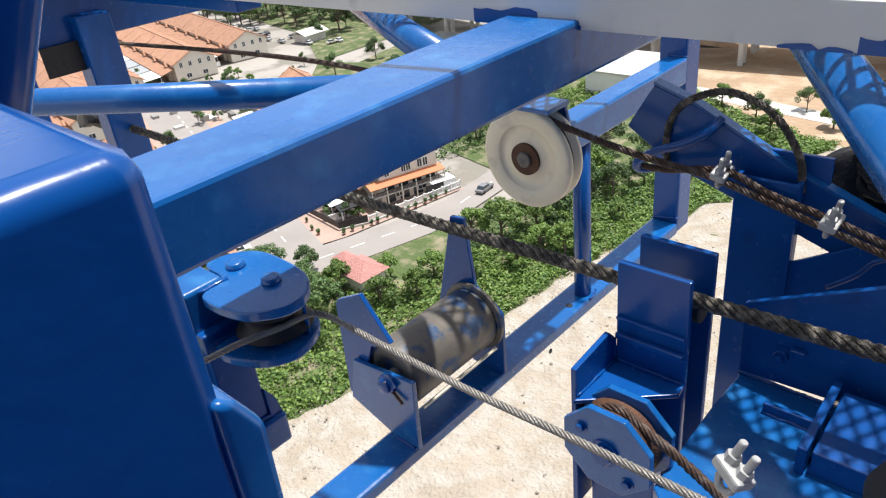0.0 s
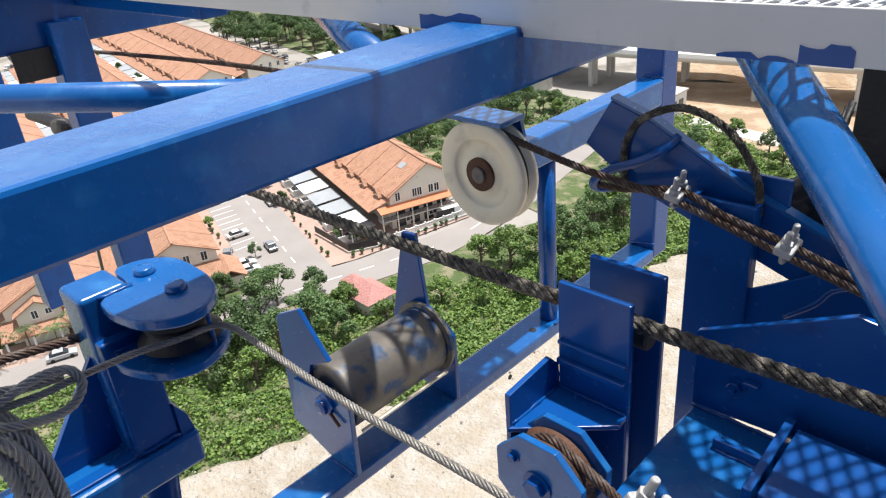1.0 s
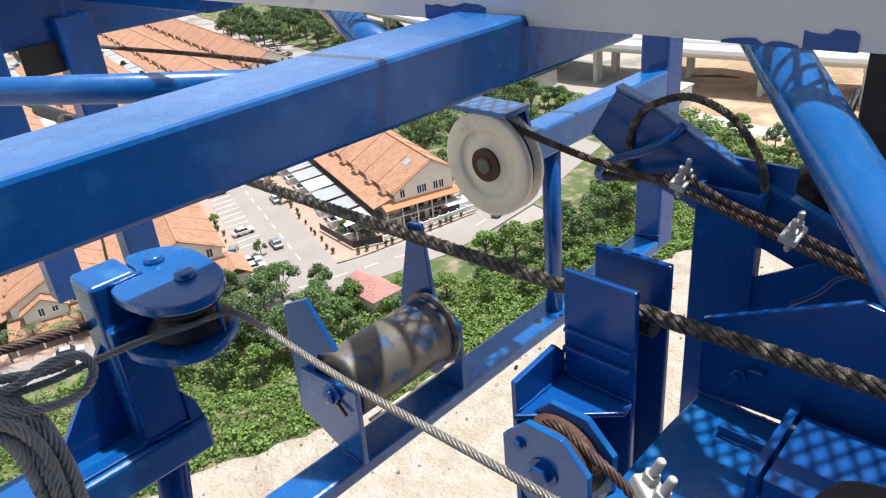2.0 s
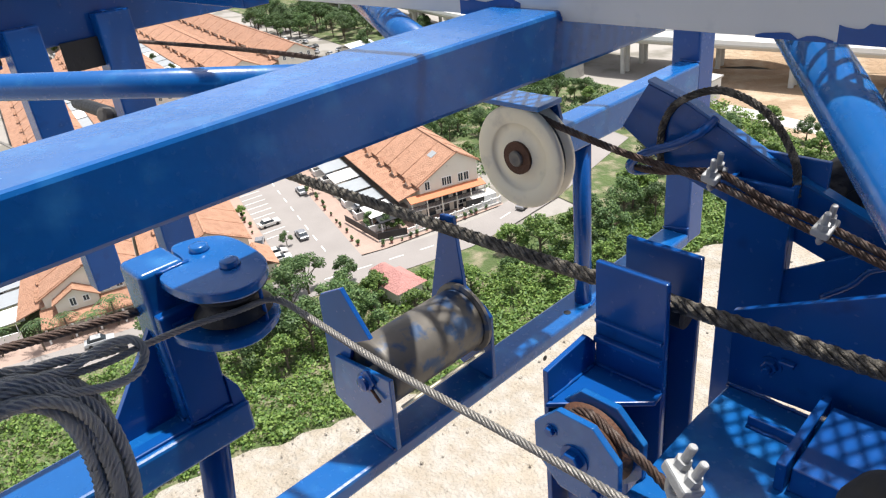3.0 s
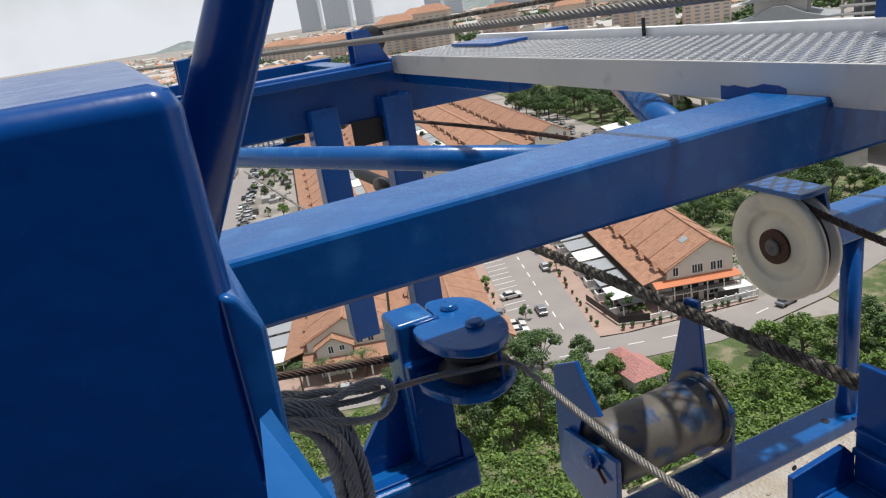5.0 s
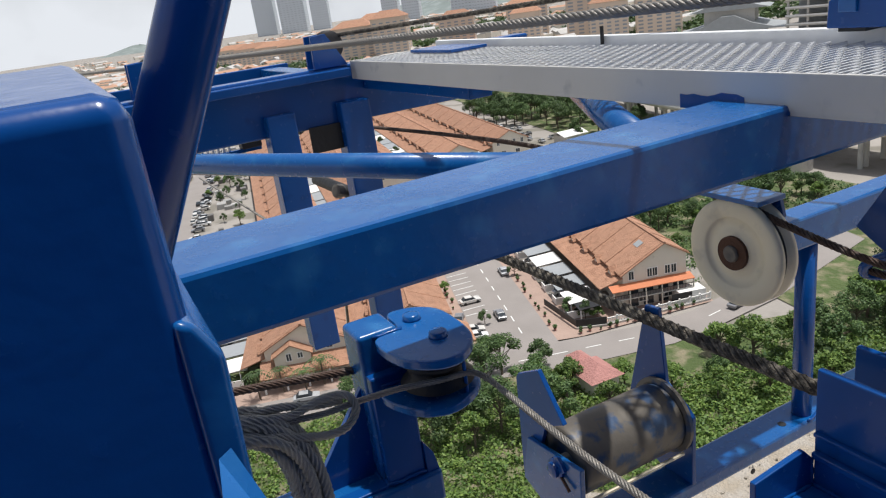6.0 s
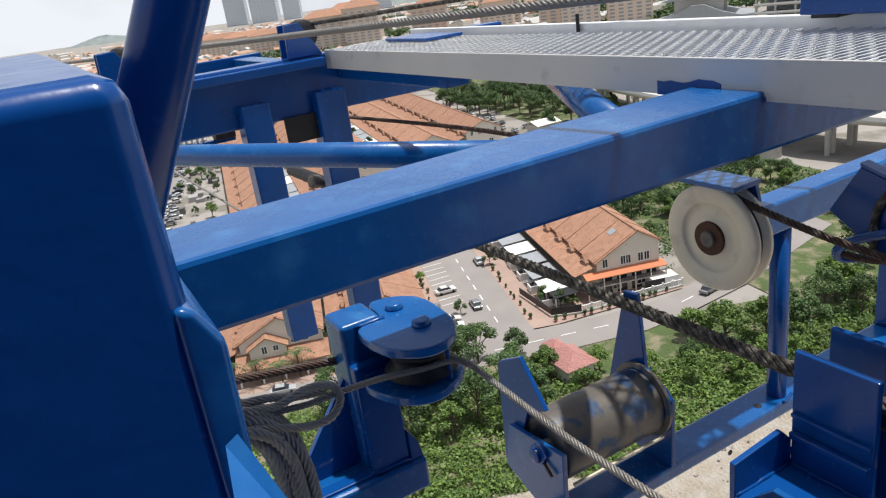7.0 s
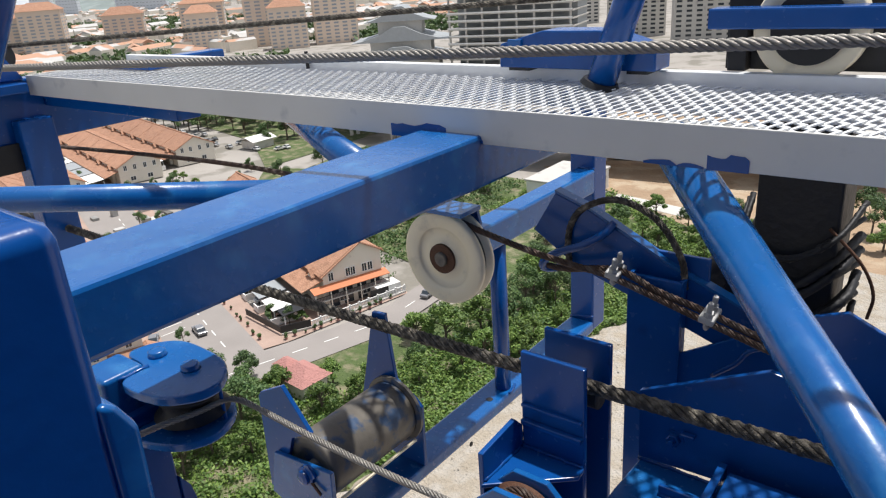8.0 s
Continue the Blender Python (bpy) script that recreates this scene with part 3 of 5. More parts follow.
part("pin", rod((-0.52, 1.528, 59.255), (-0.52, 1.546, 59.255), 0.010, 16), BLUE, arm)

shackle = tagged(link_mesh("shackle", swept(smooth_path([(-0.635, 1.58, 59.392), (-0.648, 1.55, 59.372), (-0.700, 1.54, 59.338), (-0.770, 1.54, 59.305), (-0.812, 1.545, 59.270), (-0.818, 1.565, 59.245), (-0.790, 1.585, 59.245), (-0.745, 1.60, 59.262)], 0.006), 0.0105, 10), BLUE, smooth=True), "blue painted bent steel shackle holding the rope eye", "shackle")

# ---- ropes ----
rope("thick_wire_rope", [(-4.6, 1.27, 59.07), (-3.2, 1.27, 59.10), (-1.83, 1.27, 59.110), (-0.72, 1.27, 59.132), (-0.13, 1.27, 59.150), (0.9, 1.27, 59.18)], 0.0165, WIRE, "thick greasy dark steel wire rope", step=0.016)
rope("sheave_wire_rope", [(-4.6, 1.49, 59.28), (-3.3, 1.47, 59.36), (-1.95, 1.458, 59.425), (-1.25, 1.456, 59.405), (-1.12, 1.456, 59.391), (-1.04, 1.456, 59.386), (-0.95, 1.458, 59.362), (-0.80, 1.475, 59.325), (-0.70, 1.50, 59.300), (-0.604, 1.52, 59.279), (-0.374, 1.51, 59.226), (-0.10, 1.50, 59.165), (0.4, 1.49, 59.05)], 0.0085, WIRE_RUST, "rusty dark wire rope running over the cream sheave")
rope("wire_rope_tail", [(-0.745, 1.565, 59.26), (-0.757, 1.575, 59.315), (-0.750, 1.58, 59.373), (-0.712, 1.58, 59.422), (-0.626, 1.58, 59.453), (-0.530, 1.58, 59.419), (-0.468, 1.58, 59.335), (-0.455, 1.58, 59.26)], 0.0085, WIRE, "black wire rope tail bent in a loop")
rope("wire_rope_return", [(-0.80, 1.55, 59.262), (-0.74, 1.54, 59.268), (-0.60, 1.53, 59.297), (-0.50, 1.525, 59.268), (-0.374, 1.52, 59.243), (-0.20, 1.51, 59.20)], 0.0085, WIRE_RUST, "rusty wire rope end clamped beside the main rope", phase=0.5)
rope("thin_wire_rope", [(-0.955, 0.30, 59.335), (-0.955, 0.40, 59.318), (-0.955, 0.451, 59.317), (-0.945, 0.53, 59.317), (-0.925, 0.600, 59.316), (-0.922, 0.632, 59.315), (-0.916, 0.655, 59.314), (-0.89, 0.666, 59.313), (-0.84, 0.667, 59.312), (-0.60, 0.655, 59.318), (-0.288, 0.651, 59.331), (0.5, 0.63, 59.36)], 0.0056, WIRE_PALE, "thin pale steel wire rope round the pulley")
rope("pulley_wire_rope", [(-0.63, 1.028, 58.93), (-0.61, 1.028, 58.985), (-0.56, 1.028, 59.018), (-0.50, 1.028, 58.995), (-0.418, 1.03, 58.955), (-0.2, 1.03, 58.83)], 0.010, WIRE_RUST, "rusty wire rope over the guarded pulley")
rope("upper_wire_rope", [(-5.2, 0.300, 59.759), (-2.44, 0.726, 59.821), (-0.098, 1.088, 59.874), (1.2, 1.289, 59.903)], 0.009, WIRE_PALE, "grey wire rope stretched above the walkway")
rope("upper_wire_rope", [(-3.10, 1.224, 59.818), (-2.985, 1.263, 59.822), (-1.309, 1.828, 59.879), (0.6, 2.47, 59.944)], 0.009, WIRE, "dark wire rope stretched above the walkway")


def rope_clip(at, along):
    """A galvanised clip: saddle, bent bar and two nuts."""
    t = thing("rope_clip", at, "galvanised wire rope clip with two nuts", "rope clip", "wire rope clips")
    a = Vector(at)
    d = Vector(along).normalized()
    up = Vector((0.12, -0.25, 1)).normalized()
    s = d.cross(up).normalized()
    up = s.cross(d).normalized()
    bm = swept([a - up * 0.010 + s * q - up * w for q, w in ((0.013, -0.0), (0.013, 0.01), (0.008, 0.018), (0, 0.021), (-0.008, 0.018), (-0.013, 0.01), (-0.013, 0.0))], 0.006, 10)
    part("bent_bar", bm, CLIP, t, smooth=True)
    q = Matrix((d, s, up)).transposed().to_4x4()
    bm = box((-0.017, -0.026, -0.008), (0.017, 0.026, 0.010), 0.004)
    bmesh.ops.transform(bm, matrix=Matrix.Translation(a + up * 0.004) @ q, verts=bm.verts)
    part("saddle", bm, CLIP, t)
    for k in (-0.013, 0.013):
        bm = lathe([(0.011, 0), (0.011, 0.012)], a + s * k + up * 0.014, up, 6)
        lathe([(0.0062, 0), (0.0062, 0.036), (0.005, 0.038)], a + s * k + up * 0.014, up, 14, bm)
        part("nut", bm, CLIP, t)


rope_clip((-0.604, 1.528, 59.290), (0.23, 0, -0.05))
rope_clip((-0.374, 1.515, 59.238), (0.23, 0, -0.05))
rope_clip((-0.278, 0.832, 59.195), (0.3, 0.6, -0.2))


# ---- the hanging coil of spare rope ----
def coil_turn(k):
    """One turn of a hanging oval, each a little off the last."""
    pts = []
    for i in range(31):
        a = 2 * math.pi * i / 30
        ry = 0.115 + 0.023 * math.sin(k * 2.3) + 0.003 * math.sin(3 * a + k)
        rz = 0.168 + 0.020 * math.sin(k * 2.3 + 0.4)
        ca, sa = math.cos(a), math.sin(a)
        y = 0.243 + ry * math.copysign(abs(ca) ** 0.82, ca)
        z = 59.178 + rz * math.copysign(abs(sa) ** 0.82, sa)
        pts.append((-0.945 + 0.020 * math.sin(k * 1.7 + 0.6) + 0.010 * math.cos(2 * a + k), y, z))
    return pts


spare = thing("rope_coil", (-0.945, 0.243, 59.0), "hanging coil of grey spare wire rope below the bracket", "wire rope")
for k in range(11):
    part("turn", lobed(smooth_path(coil_turn(k), 0.009), 0.0095, 0.075, k * 0.7), WIRE_COIL, spare, smooth=True)
rope("rope_loop", [(-0.955, 0.20, 59.345), (-0.95, 0.31, 59.347), (-0.955, 0.353, 59.335), (-0.955, 0.405, 59.344), (-0.955, 0.446, 59.335), (-0.95, 0.456, 59.308), (-0.945, 0.435, 59.286), (-0.94, 0.400, 59.287), (-0.935, 0.353, 59.306), (-0.93, 0.30, 59.328), (-0.93, 0.20, 59.33)], 0.0072, WIRE_COIL, "looped end of the grey spare wire rope")
rope("rope_loop", [(-0.965, 0.22, 59.36), (-0.965, 0.33, 59.352), (-0.968, 0.395, 59.330), (-0.968, 0.440, 59.322)], 0.0072, WIRE_COIL, "strand of the grey spare wire rope laid along the loop")
rope("far_thin_rope", [(-5.4, 0.9, 58.913), (-3.3, 0.9, 59.004), (-2.2, 0.9, 59.05)], 0.006, WIRE_PALE, "thin pale wire rope below the brace")
rope("twisted_wire_rope", [(-1.10, 0.585, 59.270), (-1.12, 0.548, 59.277), (-1.12, 0.387, 59.308), (-1.12, 0.1, 59.36)], 0.008, WIRE_RUST, "twisted rusty wire rope behind the bracket")

# ---- fittings on the walkway and the far beam ----
block = thing("deck_block", (-0.78, 1.66, 59.735), "blue steel deck block with sloping ends on the walkway", "deck block")
part("body", prism([(-0.985, 59.742), (-0.982, 59.800), (-0.86, 59.832), (-0.705, 59.832), (-0.57, 59.79), (-0.57, 59.742)], "y", 1.635, 1.72, 0.004), BLUE, block)
part("foot", box((-0.96, 1.64, 59.735), (-0.90, 1.71, 59.743)), DARK, block)
part("foot", box((-0.64, 1.64, 59.735), (-0.59, 1.71, 59.743)), DARK, block)
part("latch", box((-0.955, 1.628, 59.775), (-0.915, 1.636, 59.812), 0.002), BLUE_WORN, block)
part("rising_tube", rod((-0.685, 1.60, 59.715), (-0.575, 1.62, 60.05), 0.034, 28), BLUE, block, smooth=True)
part("weld_collar", lathe([(0.046, 0), (0.040, 0.012)], (-0.687, 1.60, 59.714), (0.3, 0, 0.95), 24), DARK, block)

deck_sheave = thing("deck_sheave", (-0.283, 1.73, 59.715), "white rimmed rope sheave in a blue yoke behind the walkway", "sheave")
part("disc", lathe([(0.05, 0.002), (0.080, 0.0), (0.105, -0.006), (0.110, 0.0), (0.100, 0.016), (0.110, 0.032), (0.105, 0.038), (0.05, 0.036)], (-0.283, 1.725, 59.826), (0, 1, 0), 56), NYLON, deck_sheave, "cream nylon rim", True)
part("hub", lathe([(0.074, 0.0), (0.074, 0.01), (0.02, 0.014)], (-0.283, 1.716, 59.826), (0, 1, 0), 40), DARK, deck_sheave, "dark greasy hub")
part("yoke", box((-0.47, 1.66, 59.830), (0.06, 1.72, 59.872), 0.004), BLUE, deck_sheave)
part("yoke_plate", box((-0.46, 1.765, 59.735), (-0.08, 1.78, 59.90), 0.003), DARK, deck_sheave)
part("stand", box((-0.445, 1.73, 59.735), (-0.405, 1.765, 59.84), 0.003), DARK, deck_sheave)

motor = thing("hoist_post", (-0.27, 1.8, 58.8), "black greasy hoist post wrapped with cables", "hoist post")
part("post", box((-0.362, 1.75, 58.9), (-0.182, 1.90, 59.63), 0.006), DARK, motor)
random.seed(8)
for k in range(9):
    a = 59.12 + k * 0.028 + random.uniform(-0.02, 0.02)
    g = [random.uniform(-0.025, 0.025) for _ in range(8)]
    part("cable", swept(smooth_path([(-0.385 + g[0], 1.84, a + 0.09 + g[1]), (-0.37 + g[2], 1.735, a + g[3]), (-0.27, 1.72, a - 0.03 + g[4]), (-0.18 + g[5], 1.735, a + 0.03 + g[6]), (-0.15, 1.84, a + 0.08 + g[7])], 0.02), random.uniform(0.006, 0.012), 8), DARK, motor, smooth=True)
part("loose_cable", swept(smooth_path([(-0.20, 1.74, 59.40), (-0.13, 1.74, 59.33), (-0.10, 1.75, 59.26), (-0.105, 1.75, 59.20)], 0.01), 0.004, 8), RUST, motor, smooth=True)
wheel_at, wheel_axis = Vector((-0.395, 1.79, 59.185)), Vector((0.25, -1, 0.25)).normalized()
part("sheave_rim", lathe([(0.078, 0.0), (0.104, 0.0), (0.110, 0.006), (0.096, 0.018), (0.096, 0.026), (0.110, 0.038), (0.104, 0.044), (0.078, 0.044)], wheel_at, wheel_axis, 40), DARK, motor, "black greasy sheave rim", True)
part("sheave_hub", lathe([(0.008, -0.012), (0.030, -0.010), (0.034, 0.0), (0.034, 0.05), (0.008, 0.05)], wheel_at, wheel_axis, 24), DARK, motor)
side = wheel_axis.orthogonal().normalized()
for k in range(5):
    arm = Matrix.Rotation(k * math.tau / 5 + 0.3, 3, wheel_axis) @ side
    part("spoke", rod(wheel_at + wheel_axis * 0.022 + arm * 0.030, wheel_at + wheel_axis * 0.022 + arm * 0.082, 0.016, 10, 0.012), DARK, motor)
part("sheave_axle", rod(wheel_at + wheel_axis * -0.02, wheel_at + wheel_axis * 0.02 + Vector((0.09, 0.02, 0)), 0.018, 12), DARK, motor)

wheel = thing("rubber_wheel", (-0.02, 1.0, 59.0), "black rubber tyred wheel beside the winch mount", "wheel")
part("tyre", lathe([(0.09, 0), (0.125, 0.003), (0.135, 0.015), (0.135, 0.045), (0.125, 0.057), (0.09, 0.06)], (-0.035, 0.985, 59.055), (0.3, 0.8, 0.15), 48), TYRE, wheel, "black ribbed tyre", True)
part("rim", lathe([(0.03, 0.0), (0.085, 0.004), (0.088, 0.02)], (-0.035, 0.980, 59.055), (0.3, 0.8, 0.15), 32), RUST, wheel)


def rope_lug(y):
    t = thing("rope_lug", (-3.0, y, 59.70), "dark blue rope guide lug standing on the far beam", "rope lug", "rope lugs on the far beam")
    part("side_plate", prism([(y - 0.01, 59.70), (y - 0.005, 59.832), (y + 0.06, 59.836), (y + 0.14, 59.70)], "x", -3.03, -3.015, 0.002), BLUE, t)
    part("side_plate", prism([(y - 0.01, 59.70), (y - 0.005, 59.832), (y + 0.06, 59.836), (y + 0.14, 59.70)], "x", -2.945, -2.93, 0.002), BLUE, t)
    part("roller", lathe([(0.012, 0.0), (0.058, 0.0), (0.062, 0.006), (0.046, 0.022), (0.062, 0.038), (0.058, 0.044), (0.012, 0.044)], (-3.005, y + 0.085, 59.785), (1, 0, 0), 32), DARK, t, "black grooved roller", True)


rope_lug(1.135)
rope_lug(0.42)
deck_plate = tagged(link_mesh("deck_plate", box((-2.78, 1.50, 59.712), (-2.42, 1.66, 59.724), 0.003), BLUE), "flat blue steel cover plate at the walkway end", "cover plate")
for y0 in (-0.75, 0.10, 0.62, 1.10):
    part("far_cross_bar", box((-3.75, y0, 59.62), (-3.04, y0 + 0.09, 59.69), 0.004), BLUE_WORN, frame_steel)
part("far_side_beam", box((-3.80, -0.9, 59.60), (-3.75, 1.25, 59.70), 0.004), BLUE, frame_steel)
turnbuckle = thing("rope_fitting", (-3.22, 1.24, 59.06), "dark rope end fitting with a pale round nut", "rope fitting")
part("body", rod((-3.6, 1.24, 59.10), (-2.95, 1.24, 59.115), 0.030, 14), DARK, turnbuckle)
part("nut", lathe([(0.028, 0), (0.032, 0.01), (0.032, 0.04), (0.02, 0.045)], (-3.10, 1.205, 59.13), (0.3, -1, 0.3), 14), BARE, turnbuckle, "pale worn nut")


# ---- weld beads and small marks ----
def weld(parent, a, b, r=0.004, seed=1):
    rg = random.Random(seed)
    n = max(4, int((Vector(b) - Vector(a)).length / 0.012))
    path = [Vector(a).lerp(Vector(b), i / n) + Vector([rg.uniform(-0.0012, 0.0012) for _ in range(3)]) for i in range(n + 1)]
    part("weld_bead", swept(path, r, 7), BLUE, parent, smooth=True)


for k, (p, a, b) in enumerate((
        (pb, (-1.058, 0.514, 59.078), (-1.034, 0.514, 59.078)), (pb, (-1.034, 0.515, 59.078), (-1.034, 0.592, 59.078)), (pb, (-1.142, 0.511, 59.074), (-1.060, 0.511, 59.074)),
        (pb, (-1.056, 0.540, 59.366), (-1.056, 0.597, 59.366)), (pb, (-1.034, 0.534, 59.279), (-1.034, 0.594, 59.279)), (pb, (-1.098, 0.395, 59.074), (-1.098, 0.51, 59.074)),
        (guide, (-0.650, 1.178, 59.000), (-0.504, 1.178, 59.000)), (guide, (-0.651, 1.034, 58.999), (-0.651, 1.178, 58.999)), (guide, (-0.654, 1.178, 58.72), (-0.654, 1.178, 59.05)),
        (mount, (-0.474, 1.394, 58.902), (0.1, 1.394, 58.902)), (mount, (-0.262, 1.19, 58.903), (-0.262, 1.36, 58.903)), (mount, (-0.388, 1.299, 58.902), (-0.268, 1.299, 58.902)),
        (roller, (-1.12, 0.939, 58.702), (-1.05, 0.939, 58.702)), (roller, (-1.15, 1.295, 58.702), (-1.05, 1.295, 58.702)),
        (frame_steel, (-1.049, 1.715, 58.702), (-1.062, 1.77, 58.702)), (frame_steel, (-1.054, 2.302, 58.72), (-1.15, 2.302, 58.702)), (frame_steel, (-1.054, 2.302, 59.297), (-1.12, 2.302, 59.297)),
        (frame_steel, (-0.797, 1.284, 59.64), (-0.91, 1.284, 59.64)))):
    weld(p, a, b, 0.0045, k)
part("drain_hole", lathe([(0.011, 0.0), (0.011, 0.0015)], (-1.085, 1.655, 58.6995), (0, 0, 1), 20), DARK, frame_steel)
part("drain_hole", lathe([(0.008, 0.0), (0.008, 0.0015)], (-1.0495, 1.50, 58.64), (1, 0, 0), 16), DARK, frame_steel)


# ---- the land ----
TM = pose(-95.4, 79.8, 0, 0, 0, 71.5)


def town(x, y, z=0.0):
    return TM @ Vector((x, y, z))


def sheet(name, outline, z, mat, label, category="ground", m=None, kind="structure"):
    bm = bmesh.new()
    f = bm.faces.new([bm.verts.new((m @ Vector((x, y, z))) if m else (x, y, z)) for x, y in outline])
    f.normal_update()
    if f.normal.z < 0:
        f.normal_flip()
    me = bpy.data.meshes.new(name)
    bm.to_mesh(me)
    bm.free()
    me.materials.append(mat)
    return tagged(new(name, me), label, category, kind=kind)


def inside(x, y, poly):
    c = False
    for (ax, ay), (bx, by) in zip(poly, poly[1:] + poly[:1]):
        if (ay > y) != (by > y) and x < (bx - ax) * (y - ay) / (by - ay) + ax:
            c = not c
    return c


sheet("ground", [(-4600, -2500), (2500, -2500), (2500, 4600), (-4600, 4600)], -0.30, TOWN, "pale built-up town ground with patches of green")
sheet("grass_belt", [(-150, -60), (-48, -60), (-30, 175), (-78, 172), (-120, 176), (-190, 182), (-180, 120), (-112, 112), (-76, 104), (-93, 62), (-105, 50), (-135, 20)], -0.12, GRASS, "rough green grass belt below the town road", "grass")
DIRT_EDGE = [(-74, -60), (-70, 5), (-69, 23), (-63, 38), (-57, 53), (-55, 78), (-49, 104), (-36, 150)]


def edge_x(y):
    for (ax, ay), (bx, by) in zip(DIRT_EDGE, DIRT_EDGE[1:]):
        if ay <= y <= by:
            return ax + (bx - ax) * (y - ay) / (by - ay)
    return -36 if y > 150 else -74


def dirt_field():
    bm = bmesh.new()
    rows = []
    for j in range(140):
        y = -60 + j * 1.5
        row = []
        for i in range(70):
            u = (i / 69) ** 1.5
            x = edge_x(y) + u * 130 + (noise.noise(Vector((0, y * 0.22, 3))) * 2.6 + noise.noise(Vector((7, y * 0.8, 3))) * 0.8) * (1 - u)
            h = 0.35 * noise.noise(Vector((x * 0.12, y * 0.12, 0))) + 0.22 * noise.noise(Vector((x * 0.5, y * 0.5, 5))) + 0.2
            row.append(bm.verts.new((x, y, h * min(1, i / 3) + (0.0 if i else -0.2))))
        rows.append(row)
    for a, b in zip(rows, rows[1:]):
        for i in range(69):
            bm.faces.new((a[i], a[i + 1], b[i + 1], b[i]))
    return bm


tagged(link_mesh("dirt_field", dirt_field(), DIRT, smooth=True), "pale dry bulldozed earth with loose stones", "ground", kind="structure")
SOIL_POLY = [(-114, 190), (-98, 205), (-60, 218), (90, 250), (90, 150), (-36, 148), (-60, 160), (-80, 173)]
sheet("soil_field", SOIL_POLY, -0.05, SOIL, "brown graded earth beside the viaduct")


def soil_bank():
    bm = bmesh.new()
    rows = []
    for j in range(12):
        rows.append([bm.verts.new((-112 + i * 4 + j * 0.4, 203 + i * 0.95 + j * 3.2 + noise.noise(Vector((i * 0.4, j * 0.5, 1))) * 2, 1.1 * j + noise.noise(Vector((i * 0.3, j * 0.6, 9))) * 0.9)) for i in range(56)])
    for a, b in zip(rows, rows[1:]):
        for i in range(55):
            bm.faces.new((a[i], a[i + 1], b[i + 1], b[i]))
    return bm


tagged(link_mesh("soil_bank", soil_bank(), SOIL, smooth=True), "brown terraced earth bank behind the viaduct", "earth bank", kind="structure")
sheet("concrete_track", [(-82, 168), (-40, 160), (-40, 166), (-81, 174)], 0.02, CONCRETE, "pale concrete track across the earth", "track")

# ---- roads ----
sheet("pavement", [(-31, -2), (-9, -3.5), (18, 0), (18, 6), (-9, 12), (-9, 150), (-34, 150)], -0.06, PAVING, "pinkish paved verge along the houses", "pavement", TM)
sheet("road", [(-27, -4), (-13.5, -4), (-13.5, 150), (-27, 150)], -0.02, ASPHALT, "pale sunlit residential road", "road", TM)
sheet("cross_road", [(-34, -12), (-8, -13), (4, -12.5), (14, -9.5), (28, -4), (60, 14), (60, 22), (26, 3.5), (12, -2.5), (0, -4), (-34, -3.5)], -0.01, ASPHALT, "pale sunlit street below the corner house", "road", TM)
marks = bmesh.new()


def stripe(x0, y0, x1, y1, w):
    d = Vector((x1 - x0, y1 - y0, 0)).normalized()
    s = Vector((-d.y, d.x, 0)) * w / 2
    marks.faces.new([marks.verts.new(TM @ (Vector((px, py, 0.03)) + s * k)) for px, py, k in ((x0, y0, 1), (x0, y0, -1), (x1, y1, -1), (x1, y1, 1))])


for i in range(22):
    stripe(-18.6, 2 + i * 5.5, -18.6, 4.6 + i * 5.5, 0.22)
for i in range(20):
    stripe(-26.8, 14 + i * 2.8, -22.2, 14.8 + i * 2.8, 0.22)
for i in range(5):
    stripe(-22 + i * 6, -8, -19.2 + i * 6, -8, 0.22)
for i in range(4):
    stripe(14 + i * 7, -5.6 + i * 3, 17 + i * 7, -4.3 + i * 3, 0.22)
tagged(link_mesh("road_marking", marks, MARK), "white painted road dashes and parking bays", "road marking", kind="structure")


sheet("end_road", [(-110, -12), (-34, -12), (-34, -4.5), (-110, -4.5)], -0.012, ASPHALT, "pale street before the end houses", "road", TM)
sheet("end_pavement", [(-110, -4.6), (-34, -4.6), (-34, 2.4), (-110, 2.4)], -0.07, PAVING, "pinkish paved forecourt before the end houses", "pavement", TM)


# ---- houses ----
def local_thing(name, m, label, category, group="", kind=""):
    ob = new(name)
    ob.matrix_world = m
    BASE[ob.name] = Matrix()
    return tagged(ob, label, category, group, kind)


def gable_roof(bm, x0, x1, y0, y1, z0, z1, over=0.6, thick=0.22):
    xm = (x0 + x1) / 2
    dz = (z1 - z0) * over / ((x1 - x0) / 2)
    prism([(x0 - over, z0 - dz), (xm, z1), (x1 + over, z0 - dz), (x1 + over, z0 - dz + thick), (xm, z1 + thick), (x0 - over, z0 - dz + thick)], "y", y0 - over, y1 + over, 0, bm)
    return bm


def lean_roof(bm, x0, x1, y0, y1, z0, z1, thick=0.18):
    """A single slope from z0 at x0 to z1 at x1."""
    prism([(x0, z0), (x1, z1), (x1, z1 + thick), (x0, z0 + thick)], "y", y0, y1, 0, bm)
    return bm


